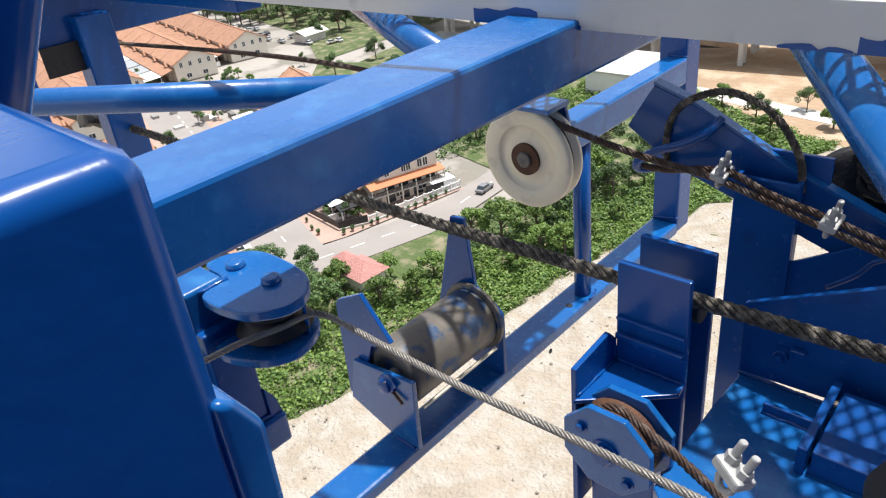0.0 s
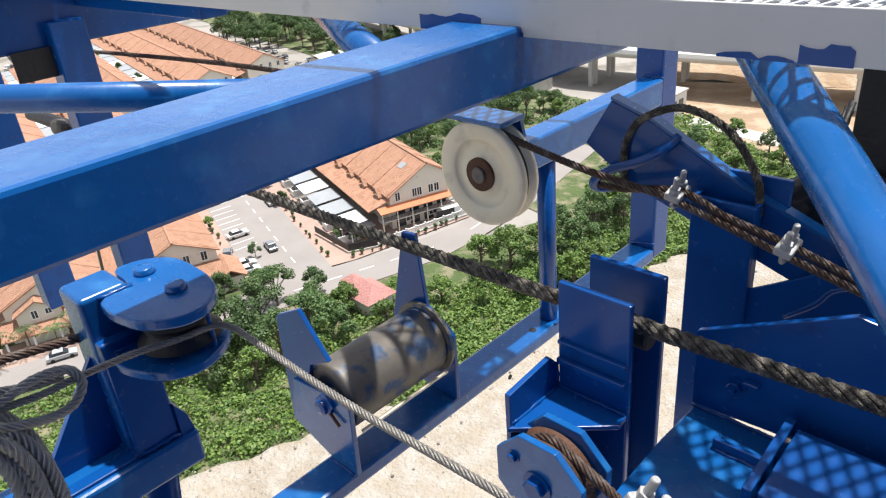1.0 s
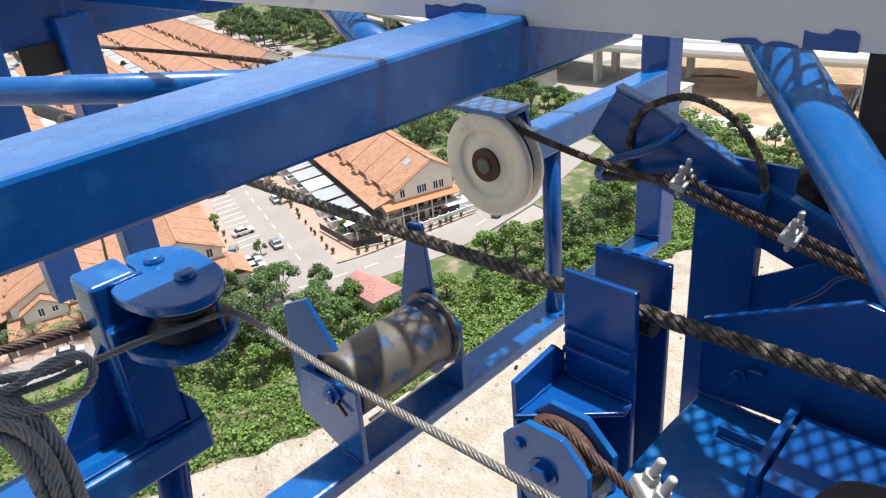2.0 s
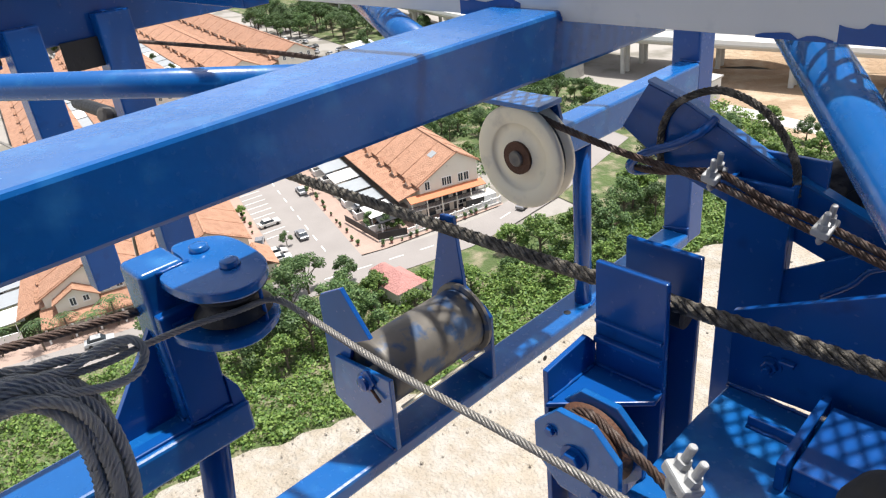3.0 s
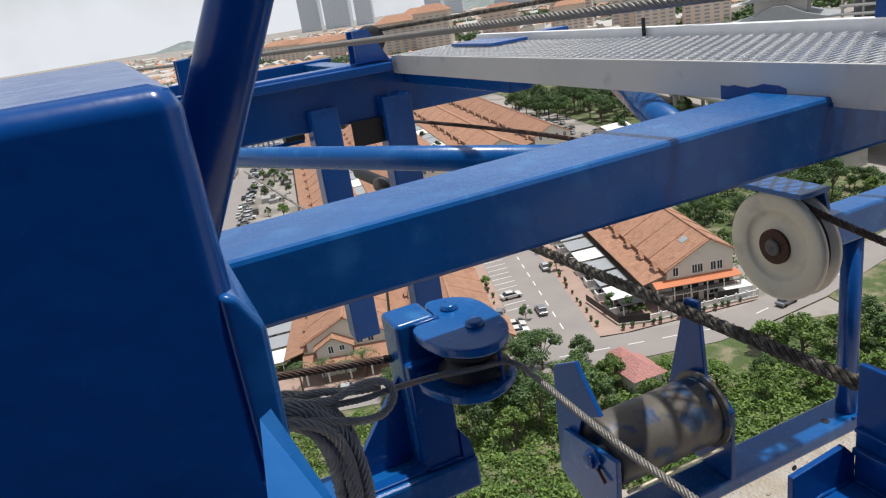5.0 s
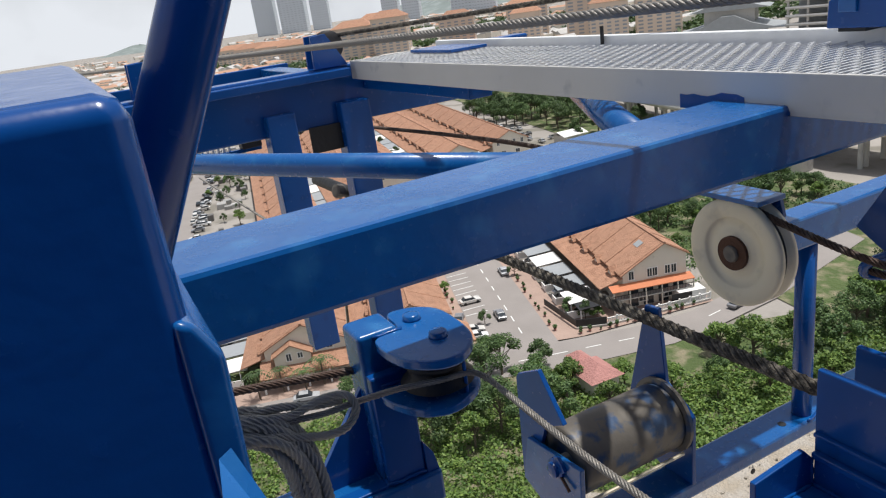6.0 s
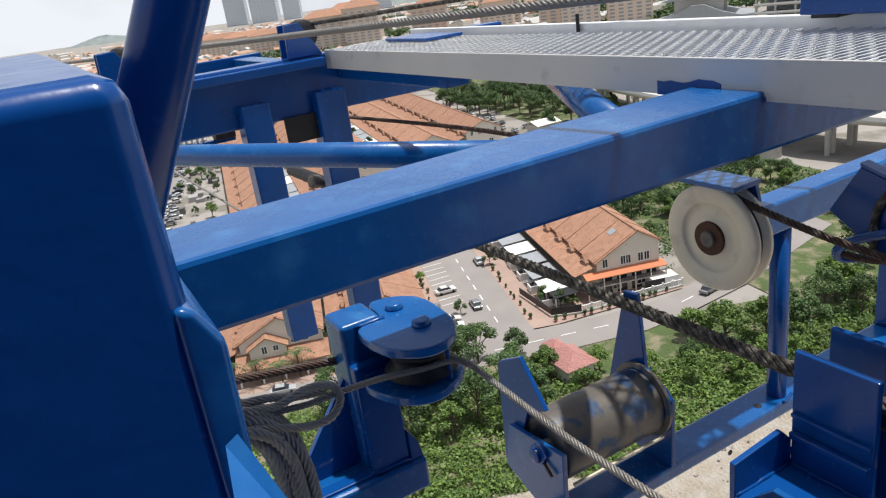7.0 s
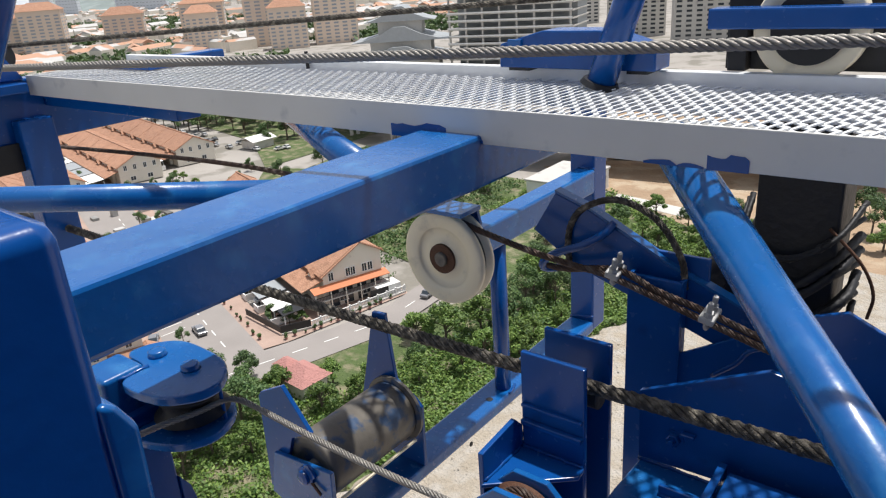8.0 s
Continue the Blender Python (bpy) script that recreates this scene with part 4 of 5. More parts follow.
def window(parent, at, size, face, deep=0.12):
    """A dark pane with a pale frame; face: the outward axis, '-y', '-x' or '+x'."""
    x, y, z = at
    w, h = size
    f = bmesh.new()
    def bar(a0, a1, c0, c1, p):
        if face == "-y":
            box((x + a0, y - p, z + c0), (x + a1, y + 0.02, z + c1), bm=f)
        else:
            s = -1 if face == "-x" else 1
            box((min(x + s * p, x - s * 0.02), y + a0, z + c0), (max(x + s * p, x - s * 0.02), y + a1, z + c1), bm=f)
    bar(-w / 2 - 0.12, w / 2 + 0.12, h / 2, h / 2 + 0.14, deep)
    bar(-w / 2 - 0.18, w / 2 + 0.18, -h / 2 - 0.14, -h / 2, deep + 0.1)
    bar(-w / 2 - 0.12, -w / 2, -h / 2, h / 2, deep)
    bar(w / 2, w / 2 + 0.12, -h / 2, h / 2, deep)
    bar(-0.04, 0.04, -h / 2, h / 2, deep * 0.8)
    ob = part("window", f, WHITE, parent)
    g = bmesh.new()
    if face == "-y":
        box((x - w / 2, y - 0.04, z - h / 2), (x + w / 2, y + 0.01, z + h / 2), bm=g)
    else:
        s = -1 if face == "-x" else 1
        box((min(x + s * 0.04, x - s * 0.01), y - w / 2, z - h / 2), (max(x + s * 0.04, x - s * 0.01), y + w / 2, z + h / 2), bm=g)
    part("pane", g, GLASS, ob)
    return ob


def terrace(m, width, length, label, unit=6.6, front=True, windows=True, group="rows of terraced houses", eave=6.0, ridge=9.5, peak=None, eave_back=None, lift=0.0, gable_windows=(0.16, 0.38, 0.62, 0.84)):
    """A row of two-storey houses along y, with its gable end at y = 0 and its fronts on the -x side."""
    t = local_thing("terraced_house", m, label, "house", group)
    peak = width / 2 if peak is None else peak
    eave_back = eave if eave_back is None else eave_back
    part("wall", prism([(0, 0), (width, 0), (width, eave_back), (peak, ridge - 0.05), (0, eave)], "y", 0, length), PLASTER, t)
    dl, dr = (ridge - eave) / peak * 0.6, (ridge - eave_back) / (width - peak) * 0.6
    part("roof", prism([(-0.6, eave - dl), (peak, ridge), (width + 0.6, eave_back - dr), (width + 0.6, eave_back - dr + 0.22), (peak, ridge + 0.22), (-0.6, eave - dl + 0.22)], "y", -0.6, length + 0.6), ROOF, t)
    caps = bmesh.new()
    box((peak - 0.2, -0.6, ridge + 0.1), (peak + 0.2, length + 0.6, ridge + 0.38), bm=caps)
    n = max(1, int(length / unit))
    for i in range(n + 1):
        y = i * length / n
        for x0, z0, x1, z1 in ((-0.5, eave - 0.2, peak, ridge + 0.12), (width + 0.5, eave_back - 0.2, peak, ridge + 0.12)):
            a, b = Vector((x0, y, z0 + 0.18)), Vector((x1, y, z1 + 0.05))
            rod(a, b, 0.16, 6, bm=caps)
    part("ridge_tiles", caps, ROOF, t)
    porch = bmesh.new()
    lean_roof(porch, -4.6, 0.0, 0, length, 3.3 + lift, 4.6 + lift)
    part("porch_roof", porch, ROOF, t)
    dorm = prism([(-1.5, 4.7 + lift), (0, 6.0 + lift), (1.5, 4.7 + lift), (1.5, 4.88 + lift), (0, 6.2 + lift), (-1.5, 4.88 + lift)], "x", -1.4, width * 0.2)
    bay = prism([(-1.3, 0), (1.3, 0), (1.3, 4.72 + lift), (0, 5.9 + lift), (-1.3, 4.72 + lift)], "x", -1.0, 0.3)
    for i in range(n):
        for name, bm, mat in (("dormer_roof", dorm, ROOF), ("bay_wall", bay, PLASTER)):
            if i == 0:
                first = part(name, bm, mat, t)
                first.location.y = 0.5 * length / n
                if name == "dormer_roof":
                    droof = first
                else:
                    dbay = first
            else:
                o = (droof if name == "dormer_roof" else dbay).copy()
                scene.collection.objects.link(o)
                o.location.y = (i + 0.5) * length / n
    if front:
        for i in range(n):
            y0 = i * length / n
            wall = bmesh.new()
            box((-11.0, y0 - 0.1, 0), (-4.6, y0 + 0.1, 1.5), bm=wall)
            box((-11.1, y0, 0), (-10.9, y0 + 2.6, 1.3), bm=wall)
            part("yard_wall", wall, WHITE, t)
            c = bmesh.new()
            lean_roof(c, -10.4, -4.7, y0 + 0.5, y0 + length / n - 0.6, 2.7, 3.1, 0.1)
            for px in (-10.2, -5.0):
                box((px, y0 + 0.6, 0), (px + 0.12, y0 + 0.72, 2.75), bm=c)
            part("car_porch", c, GREYROOF if i % 3 else WHITE, t)
    if windows:
        for i in range(n):
            y = (i + 0.5) * length / n
            window(t, (-1.0, y, 3.7 + lift), (1.4, 1.2), "-x")
        for fx in gable_windows:
            window(t, (width * fx, 0, 5.35 + lift * 0.75), (0.95, 1.6), "-y")
        window(t, (width * 0.3, 0, 1.6), (1.6, 1.3), "-y")
        window(t, (width * 0.7, 0, 1.6), (1.6, 1.3), "-y")
    return t


corner = terrace(TM @ pose(2.0, 3.8, 0), 12.6, 72, "cream corner terraced house with orange tile roof and canopy", eave=7.0, ridge=11.7, peak=8.2, eave_back=9.1, lift=1.4, gable_windows=(0.13, 0.42, 0.50, 0.70, 0.80))
# the corner house's canopy, balcony and skylight
part("canopy", prism([(-2.0, 4.35), (0.05, 4.95), (0.05, 5.08), (-2.0, 4.48)], "x", -2.9, 13.3), AWNING, corner, "orange canopy over the end wall")
for i in range(6):
    part("canopy_post", box((-2.7 + i * 3.15, -1.9, 0), (-2.5 + i * 3.15, -1.7, 4.45)), PLASTER, corner)
part("balcony_floor", box((-2.8, -1.9, 2.55), (13.2, 0.0, 2.75)), CONCRETE, corner)
part("balcony_rail", box((-2.8, -1.92, 3.55), (13.2, -1.82, 3.64)), BLACK, corner)
for i in range(54):
    part("baluster", box((-2.7 + i * 0.3, -1.89, 2.75), (-2.64 + i * 0.3, -1.85, 3.55)), BLACK, corner)
for i in range(4):
    part("glass_door", box((0.9 + i * 3.0, -0.06, 2.76), (2.9 + i * 3.0, 0.03, 4.5)), GLASS, corner)
    part("glass_door", box((0.9 + i * 3.0, -0.06, 0.1), (2.9 + i * 3.0, 0.03, 2.3)), GLASS, corner)
part("side_wall", box((9.6, -3.2, 0.0), (14.8, -0.1, 2.5)), WHITE, corner)
part("dark_screen", box((8.0, -3.3, 1.2), (12.0, -3.22, 2.5)), BLACK, corner)
part("skylight", prism([(4.9, 9.98), (6.2, 10.72), (6.15, 10.84), (4.85, 10.10)], "y", 4.2, 6.2), GREYROOF, corner)
part("porch_extension", lean_roof(bmesh.new(), -9.6, -4.4, -2.6, 4.0, 2.6, 2.9, 0.12), BLACK, corner, "dark flat porch roof")
part("porch_post", box((-9.4, -2.4, 0), (-9.2, -2.2, 2.7)), WHITE, corner)

fence = local_thing("garden_fence", TM @ pose(-8.9, -0.4, 0), "black garden fence with white balustrade round the corner house", "fence")


def fence_run(x0, y0, x1, y1, name, mat, z0, z1, thick):
    """One straight length of the fence between two corners."""
    d = Vector((x1 - x0, y1 - y0, 0))
    bm = box((0, -thick / 2, z0), (d.length, thick / 2, z1))
    bmesh.ops.transform(bm, matrix=Matrix.Translation((x0, y0, 0)) @ Matrix.Rotation(math.atan2(d.y, d.x), 4, "Z"), verts=bm.verts)
    part(name, bm, mat, fence)


fence_run(0, 0, 5.4, -1.0, "black_board", BLACK, 0.35, 1.75, 0.14)
fence_run(0, 0, -2.4, 12.0, "black_board", BLACK, 0.35, 1.6, 0.14)
fence_run(0, -0.05, 5.4, -1.05, "plinth", CONCRETE, -0.1, 0.35, 0.5)
fence_run(5.4, -1.05, 26.6, 1.05, "plinth", CONCRETE, -0.1, 0.35, 0.5)
for i in range(10):
    u, v = i * 2.12, (i + 0.86) * 2.12
    fence_run(5.5 + u, -1.0 + u * 0.099, 5.5 + v, -1.0 + v * 0.099, "top_rail", WHITE, 1.25, 1.42, 0.2)
    fence_run(5.5 + u, -1.0 + u * 0.099, 5.5 + v, -1.0 + v * 0.099, "bottom_rail", WHITE, 0.35, 0.50, 0.2)
    fence_run(5.5 + v, -1.0 + v * 0.099, 5.8 + v, -0.97 + v * 0.099, "pillar", WHITE, 0.2, 1.65, 0.3)
    for k in range(5):
        w = u + 0.2 + k * 0.36
        fence_run(5.5 + w, -1.0 + w * 0.099, 5.66 + w, -0.985 + w * 0.099, "baluster", WHITE, 0.50, 1.25, 0.14)

mid_row = terrace(TM @ pose(-44.8, 4, 0), 13.5, 60, "cream terraced house row with orange tile roof across the road", front=False, ridge=9.0)
left_row = terrace(TM @ pose(-64.6, 2.5, 0), 14.2, 60, "pale terraced house row with white gable end and orange roof", eave=6.1, ridge=9.8, gable_windows=(0.66, 0.8))
terrace(TM @ pose(-93, 12, 0), 13.5, 60, "orange-roofed terraced house row behind palms", windows=False)
for row, w in ((mid_row, 13.5), (left_row, 14.2)):
    # a lower front with its own gable and a long lean-to roof at the row's end
    part("end_roof", prism([(-4.6, 2.7), (0.0, 3.9), (0.0, 4.1), (-4.6, 2.9)], "x", -1.0, w + 1.0), ROOF, row, "brick-red lean-to roof")
    part("end_wall", prism([(w * 0.12, 0), (w * 0.56, 0), (w * 0.56, 5.4), (w * 0.34, 7.2), (w * 0.12, 5.4)], "y", -2.0, 0.2), PLASTER, row)
    part("end_gable_roof", gable_roof(bmesh.new(), w * 0.12, w * 0.56, -2.0, 3.0, 5.4, 7.2, 0.5), ROOF, row)
    window(row, (w * 0.30, -2.0, 5.0), (0.8, 1.3), "-y")
    window(row, (w * 0.44, -2.0, 5.1), (0.8, 0.9), "-y")
    for k in range(5):
        part("end_post", box((-0.6 + k * (w + 0.9) / 4, -4.4, 0), (-0.3 + k * (w + 0.9) / 4, -4.1, 2.8)), WHITE, row)
ahut = local_thing("roofed_hut", TM @ pose(-30.5, 2, 0), "small hut with a red-orange tile roof beside the parking", "hut")
part("wall", box((-2.2, -3.4, 0), (2.2, 3.4, 2.4)), PLASTER, ahut)
part("roof", gable_roof(bmesh.new(), -2.4, 2.4, -3.6, 3.6, 2.4, 3.8, 0.4), ROOF, ahut)


def hip_hut(m, w, d, eave, ridge):
    t = local_thing("guard_house", m, "small hut with a red hipped tile roof by the street", "hut", "red-roofed huts")
    bm = bmesh.new()
    lo = [bm.verts.new((x, y, eave)) for x, y in ((-w, -d), (w, -d), (w, d), (-w, d))]
    hi = [bm.verts.new((0, -d + w * 0.8, ridge)), bm.verts.new((0, d - w * 0.8, ridge))]
    for q in ((lo[0], lo[1], hi[0]), (lo[1], lo[2], hi[1], hi[0]), (lo[2], lo[3], hi[1]), (lo[3], lo[0], hi[0], hi[1]), lo[::-1]):
        bm.faces.new(q)
    part("roof", bm, ROOF_RED, t)
    part("wall", box((-w + 0.7, -d + 0.7, 0), (w - 0.7, d - 0.7, eave + 0.05)), PLASTER, t)
    return t


hip_hut(TM @ pose(-13.0, -20.5, 0, 0, 0, 15), 3.0, 3.6, 2.8, 4.6)
hip_hut(TM @ pose(-13.6, -15.2, 0, 0, 0, 15), 1.6, 1.8, 2.6, 3.6)

# rows of houses further off
FT = 78
for i, (x, y, ln, wd) in enumerate(((-228, 113, 190, 14), (-232, 137, 190, 14), (-224, 86, 120, 13), (-198, 66, 150, 13), (-192, 42, 170, 13), (-380, 110, 120, 13), (-250, -10, 160, 13), (-430, 70, 160, 13), (-430, 210, 140, 14))):
    terrace(pose(x, y, 0, 0, 0, FT), wd, ln, "far row of terraced houses with orange tile roofs", unit=12, front=i < 4, windows=i < 4)
sheet("far_street", [(-190, 6), (-242, 17), (-335, 44), (-420, 62), (-420, 74), (-335, 58), (-240, 27), (-190, 16)], 0.0, ASPHALT, "pale far street between house rows", "road")
sheet("far_park", [(-200, 150), (-240, 176), (-330, 196), (-420, 215), (-420, 260), (-200, 215)], -0.08, GRASS, "green park among the houses", "grass")
sheet("near_park", [(-118, 103), (-105, 150), (-140, 172), (-200, 150), (-170, 118)], -0.07, GRASS, "green lawn behind the corner house", "grass")


# ---- viaduct ----
def along(pts, off, z):
    out = []
    for i, p in enumerate(pts):
        a, b = Vector(pts[max(i - 1, 0)]), Vector(pts[min(i + 1, len(pts) - 1)])
        d = (b - a).normalized()
        out.append(Vector((p[0] - d.y * off, p[1] + d.x * off, z)))
    return out


VIA = [(-420, 262), (-330, 233), (-240, 205), (-185, 192), (-126, 186), (-54, 194), (30, 215), (140, 250)]


def ribbon(section):
    bm = bmesh.new()
    rows = [along(VIA, o, z) for o, z in section]
    rings = [[bm.verts.new(r[i]) for r in rows] for i in range(len(VIA))]
    k = len(section)
    for a, b in zip(rings, rings[1:]):
        for j in range(k):
            bm.faces.new((a[j], a[(j + 1) % k], b[(j + 1) % k], b[j]))
    bm.faces.new(rings[0])
    bm.faces.new(rings[-1][::-1])
    return bm


viaduct = thing("viaduct", (-126, 186, 0), "pale concrete road viaduct on paired piers", "viaduct")
part("deck", ribbon([(0, 9.6), (22, 9.6), (23, 10.6), (23, 11.0), (-1, 11.0), (-1, 10.6)]), CONCRETE, viaduct)
part("parapet", ribbon([(-1, 11.0), (-0.7, 11.0), (-0.7, 12.1), (-1, 12.1)]), WHITE, viaduct)
part("parapet", ribbon([(10.8, 11.0), (11.2, 11.0), (11.2, 11.9), (10.8, 11.9)]), WHITE, viaduct)
part("parapet", ribbon([(22.7, 11.0), (23, 11.0), (23, 12.1), (22.7, 12.1)]), WHITE, viaduct)
for a, b in zip(VIA, VIA[1:]):
    n = max(1, round((Vector(b) - Vector(a)).length / 28))
    for i in range(n):
        c = Vector(a).lerp(Vector(b), (i + 0.15) / n)
        d = (Vector(b) - Vector(a)).normalized()
        for off in (2.5, 5.5, 15, 18):
            part("pier", rod((c.x - d.y * off, c.y + d.x * off, -0.3), (c.x - d.y * off, c.y + d.x * off, 9.0), 0.75, 14), CONCRETE, viaduct)
        q = Matrix.Rotation(math.atan2(d.y, d.x), 4, "Z")
        bm = box((-1.0, 0.5, 8.4), (1.0, 20.5, 9.58), 0.1)
        bmesh.ops.transform(bm, matrix=Matrix.Translation((c.x, c.y, 0)) @ q, verts=bm.verts)
        part("pier_cap", bm, CONCRETE, viaduct)
shed = thing("site_building", (-92, 168, 0), "white flat-roofed building beside the earth field", "building")
part("wall", box((-100, 158, -0.2), (-86, 178, 5.6)), WHITE, shed)
part("roof", box((-100.4, 157.6, 5.6), (-85.6, 178.4, 6.1), 0.05), CONCRETE, shed)
for i in range(5):
    part("window", box((-86.02, 159.5 + i * 3.6, 2.4), (-85.9, 161.8 + i * 3.6, 4.0)), GLASS, shed)
yard = thing("dark_depot", (-150, 178, 0), "dark flat-roofed depot below the viaduct", "building")
part("wall", box((-172, 168, -0.2), (-132, 182, 4.5)), CONCRETE, yard)
part("roof", box((-172.5, 167.5, 4.5), (-131.5, 182.5, 5.0)), BLACK, yard)
part("solar_panels", box((-170, 169, 5.05), (-134, 180, 5.15)), GLASS, yard)
tent = thing("white_canopy_tent", (-229, 172, 0), "white canopy roof beside the park road", "canopy", "white canopies")
part("roof", gable_roof(bmesh.new(), -234, -225, 165, 176, 3.0, 4.4, 0.3), WHITE, tent)
part("post", box((-233.5, 166, 0), (-225.5, 175, 3.0)), CONCRETE, tent)


# ---- towers ----
def tower(x, y, w, d, h, turn, wall, label, storey=3.2, bays=6, roof=None, group="far apartment towers"):
    t = local_thing("apartment_tower", pose(x, y, 0, 0, 0, turn), label, "tower", group)
    part("wall", box((-w / 2, -d / 2, -0.3), (w / 2, d / 2, h)), wall, t)
    n = int(h / storey) - 1
    for sx, face in ((0, "y"), (1, "x")):
        g = bmesh.new()
        span = w if face == "y" else d
        k = bays if face == "y" else max(2, bays // 2)
        for s in range(n):
            z = 1.5 + s * storey
            for i in range(k):
                c = -span / 2 + span * (i + 0.5) / k
                q = span / k * 0.27
                if face == "y":
                    box((c - q, -d / 2 - 0.12, z), (c + q, -d / 2 + 0.05, z + 1.5), bm=g)
                else:
                    box((w / 2 - 0.05, c - q, z), (w / 2 + 0.12, c + q, z + 1.5), bm=g)
        # panes of distant towers take the glass with haze in its colour
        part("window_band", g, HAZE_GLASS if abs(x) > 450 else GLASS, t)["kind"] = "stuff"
    if roof:
        bm = bmesh.new()
        lo = [bm.verts.new((px, py, h)) for px, py in ((-w / 2 - 1, -d / 2 - 1), (w / 2 + 1, -d / 2 - 1), (w / 2 + 1, d / 2 + 1), (-w / 2 - 1, d / 2 + 1))]
        hi = [bm.verts.new((-w / 4, 0, h + d * 0.3)), bm.verts.new((w / 4, 0, h + d * 0.3))]
        for q in ((lo[0], lo[1], hi[1], hi[0]), (lo[1], lo[2], hi[1]), (lo[2], lo[3], hi[0], hi[1]), (lo[3], lo[0], hi[0]), lo[::-1]):
            bm.faces.new(q)
        part("roof", bm, roof, t)
    else:
        part("roof_plant", box((-w * 0.3, -d * 0.3, h), (w * 0.3, d * 0.3, h + 4)), wall, t)
    return t


BT = "beige apartment block with orange hipped roofs"
for x, y, w, d, h, tn in ((-690, 470, 44, 26, 42, 50), (-650, 440, 30, 24, 34, 50), (-590, 475, 46, 26, 46, 50), (-540, 455, 34, 24, 36, 50), (-525, 500, 40, 26, 50, 50), (-840, 325, 50, 26, 40, 55), (-790, 350, 40, 26, 46, 55), (-760, 420, 40, 26, 36, 55), (-900, 380, 44, 26, 44, 55)):
    tower(x, y, w, d, h, tn, BEIGE, BT, bays=5, roof=ROOF)
for i in range(4):
    tower(-1180 + i * 66, 258 + i * 14, 60, 22, 26, 12 + 65, BEIGE, "long cream slab block with rows of windows", bays=9, roof=ROOF)
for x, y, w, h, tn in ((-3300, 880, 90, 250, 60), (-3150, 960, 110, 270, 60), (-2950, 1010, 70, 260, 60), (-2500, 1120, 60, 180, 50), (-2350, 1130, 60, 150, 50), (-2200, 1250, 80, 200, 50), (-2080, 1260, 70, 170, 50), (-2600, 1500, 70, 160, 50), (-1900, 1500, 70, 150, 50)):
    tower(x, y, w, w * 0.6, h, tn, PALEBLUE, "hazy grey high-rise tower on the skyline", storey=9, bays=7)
for x, y, w, h, tn in ((-420, 640, 46, 70, 40), (-360, 660, 46, 80, 40), (-250, 560, 44, 75, 25), (-180, 520, 46, 80, 25), (-90, 480, 46, 80, 10)):
    tower(x, y, w, 26, h, tn, CONCRETE, "pale grey apartment block with window bands", bays=7)

carpark = local_thing("parking_structure", pose(-235, 372, 0, 0, 0, 14), "grey multi-level parking building with open floors", "parking structure")
for i in range(13):
    part("floor_slab", box((-40, -18, 4 + i * 4.2), (34, 18, 4.7 + i * 4.2)), CONCRETE, carpark)
    part("railing", box((-40, -18.2, 4.7 + i * 4.2), (34, -18, 5.5 + i * 4.2)), WHITE, carpark)
for i in range(8):
    part("column", box((-39.5 + i * 10.2, -17.5, -0.3), (-38.5 + i * 10.2, -16.5, 58)), CONCRETE, carpark)
part("core_wall", box((-39, -4, -0.3), (33, 17, 58)), GREYROOF, carpark)
pagoda = local_thing("curved_roof_hall", pose(-302, 342, 0, 0, 0, 35), "hall with swept grey tiled roofs", "hall")
for z, w, d in ((10, 36, 22), (21, 29, 18), (32, 21, 14)):
    bm = bmesh.new()
    prof = [(-w, z), (-w * 0.72, z + 1.4), (-w * 0.42, z + 3.9), (-w * 0.12, z + 8.2), (w * 0.12, z + 8.2), (w * 0.42, z + 3.9), (w * 0.72, z + 1.4), (w, z)]
    prism(prof, "y", -d, d, 0, bm)
    part("roof", bm, GREYROOF, pagoda)
    part("wall", box((-w * 0.62, -d * 0.8, z - 12.3), (w * 0.62, d * 0.8, z + 0.8)), CONCRETE, pagoda)

# ---- hills ----


def hill(cx, cy, rx, ry, h, label):
    bm = bmesh.new()
    rings = []
    for j in range(15):
        u = j / 14
        rings.append([bm.verts.new((cx + rx * u * math.cos(a), cy + ry * u * math.sin(a), h * (0.5 + 0.5 * math.cos(math.pi * u)) * (1 + 0.35 * noise.noise(Vector((u * 3 + cx, math.cos(a) * 1.7, math.sin(a) * 1.7)))) - 1)) for a in (2 * math.pi * i / 40 for i in range(40))])
    for a, b in zip(rings, rings[1:]):
        for i in range(40):
            bm.faces.new((a[i], a[(i + 1) % 40], b[(i + 1) % 40], b[i]))
    ob = link_mesh("hill", bm, HILL, smooth=True)
    tagged(ob, label, "hill", kind="structure")


# woodland green greyed in the base colour to stand for haze
HILL = material("haze_toned_wooded_hill", (0.19, 0.225, 0.215), 0.95, vary=0.25, scale=0.01, bump=0.6, bump_scale=0.05, second=(0.25, 0.285, 0.275), patch=(0.5, 0.65))
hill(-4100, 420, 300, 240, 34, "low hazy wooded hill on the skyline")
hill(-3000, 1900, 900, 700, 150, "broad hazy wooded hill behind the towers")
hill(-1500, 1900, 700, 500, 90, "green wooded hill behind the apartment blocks")


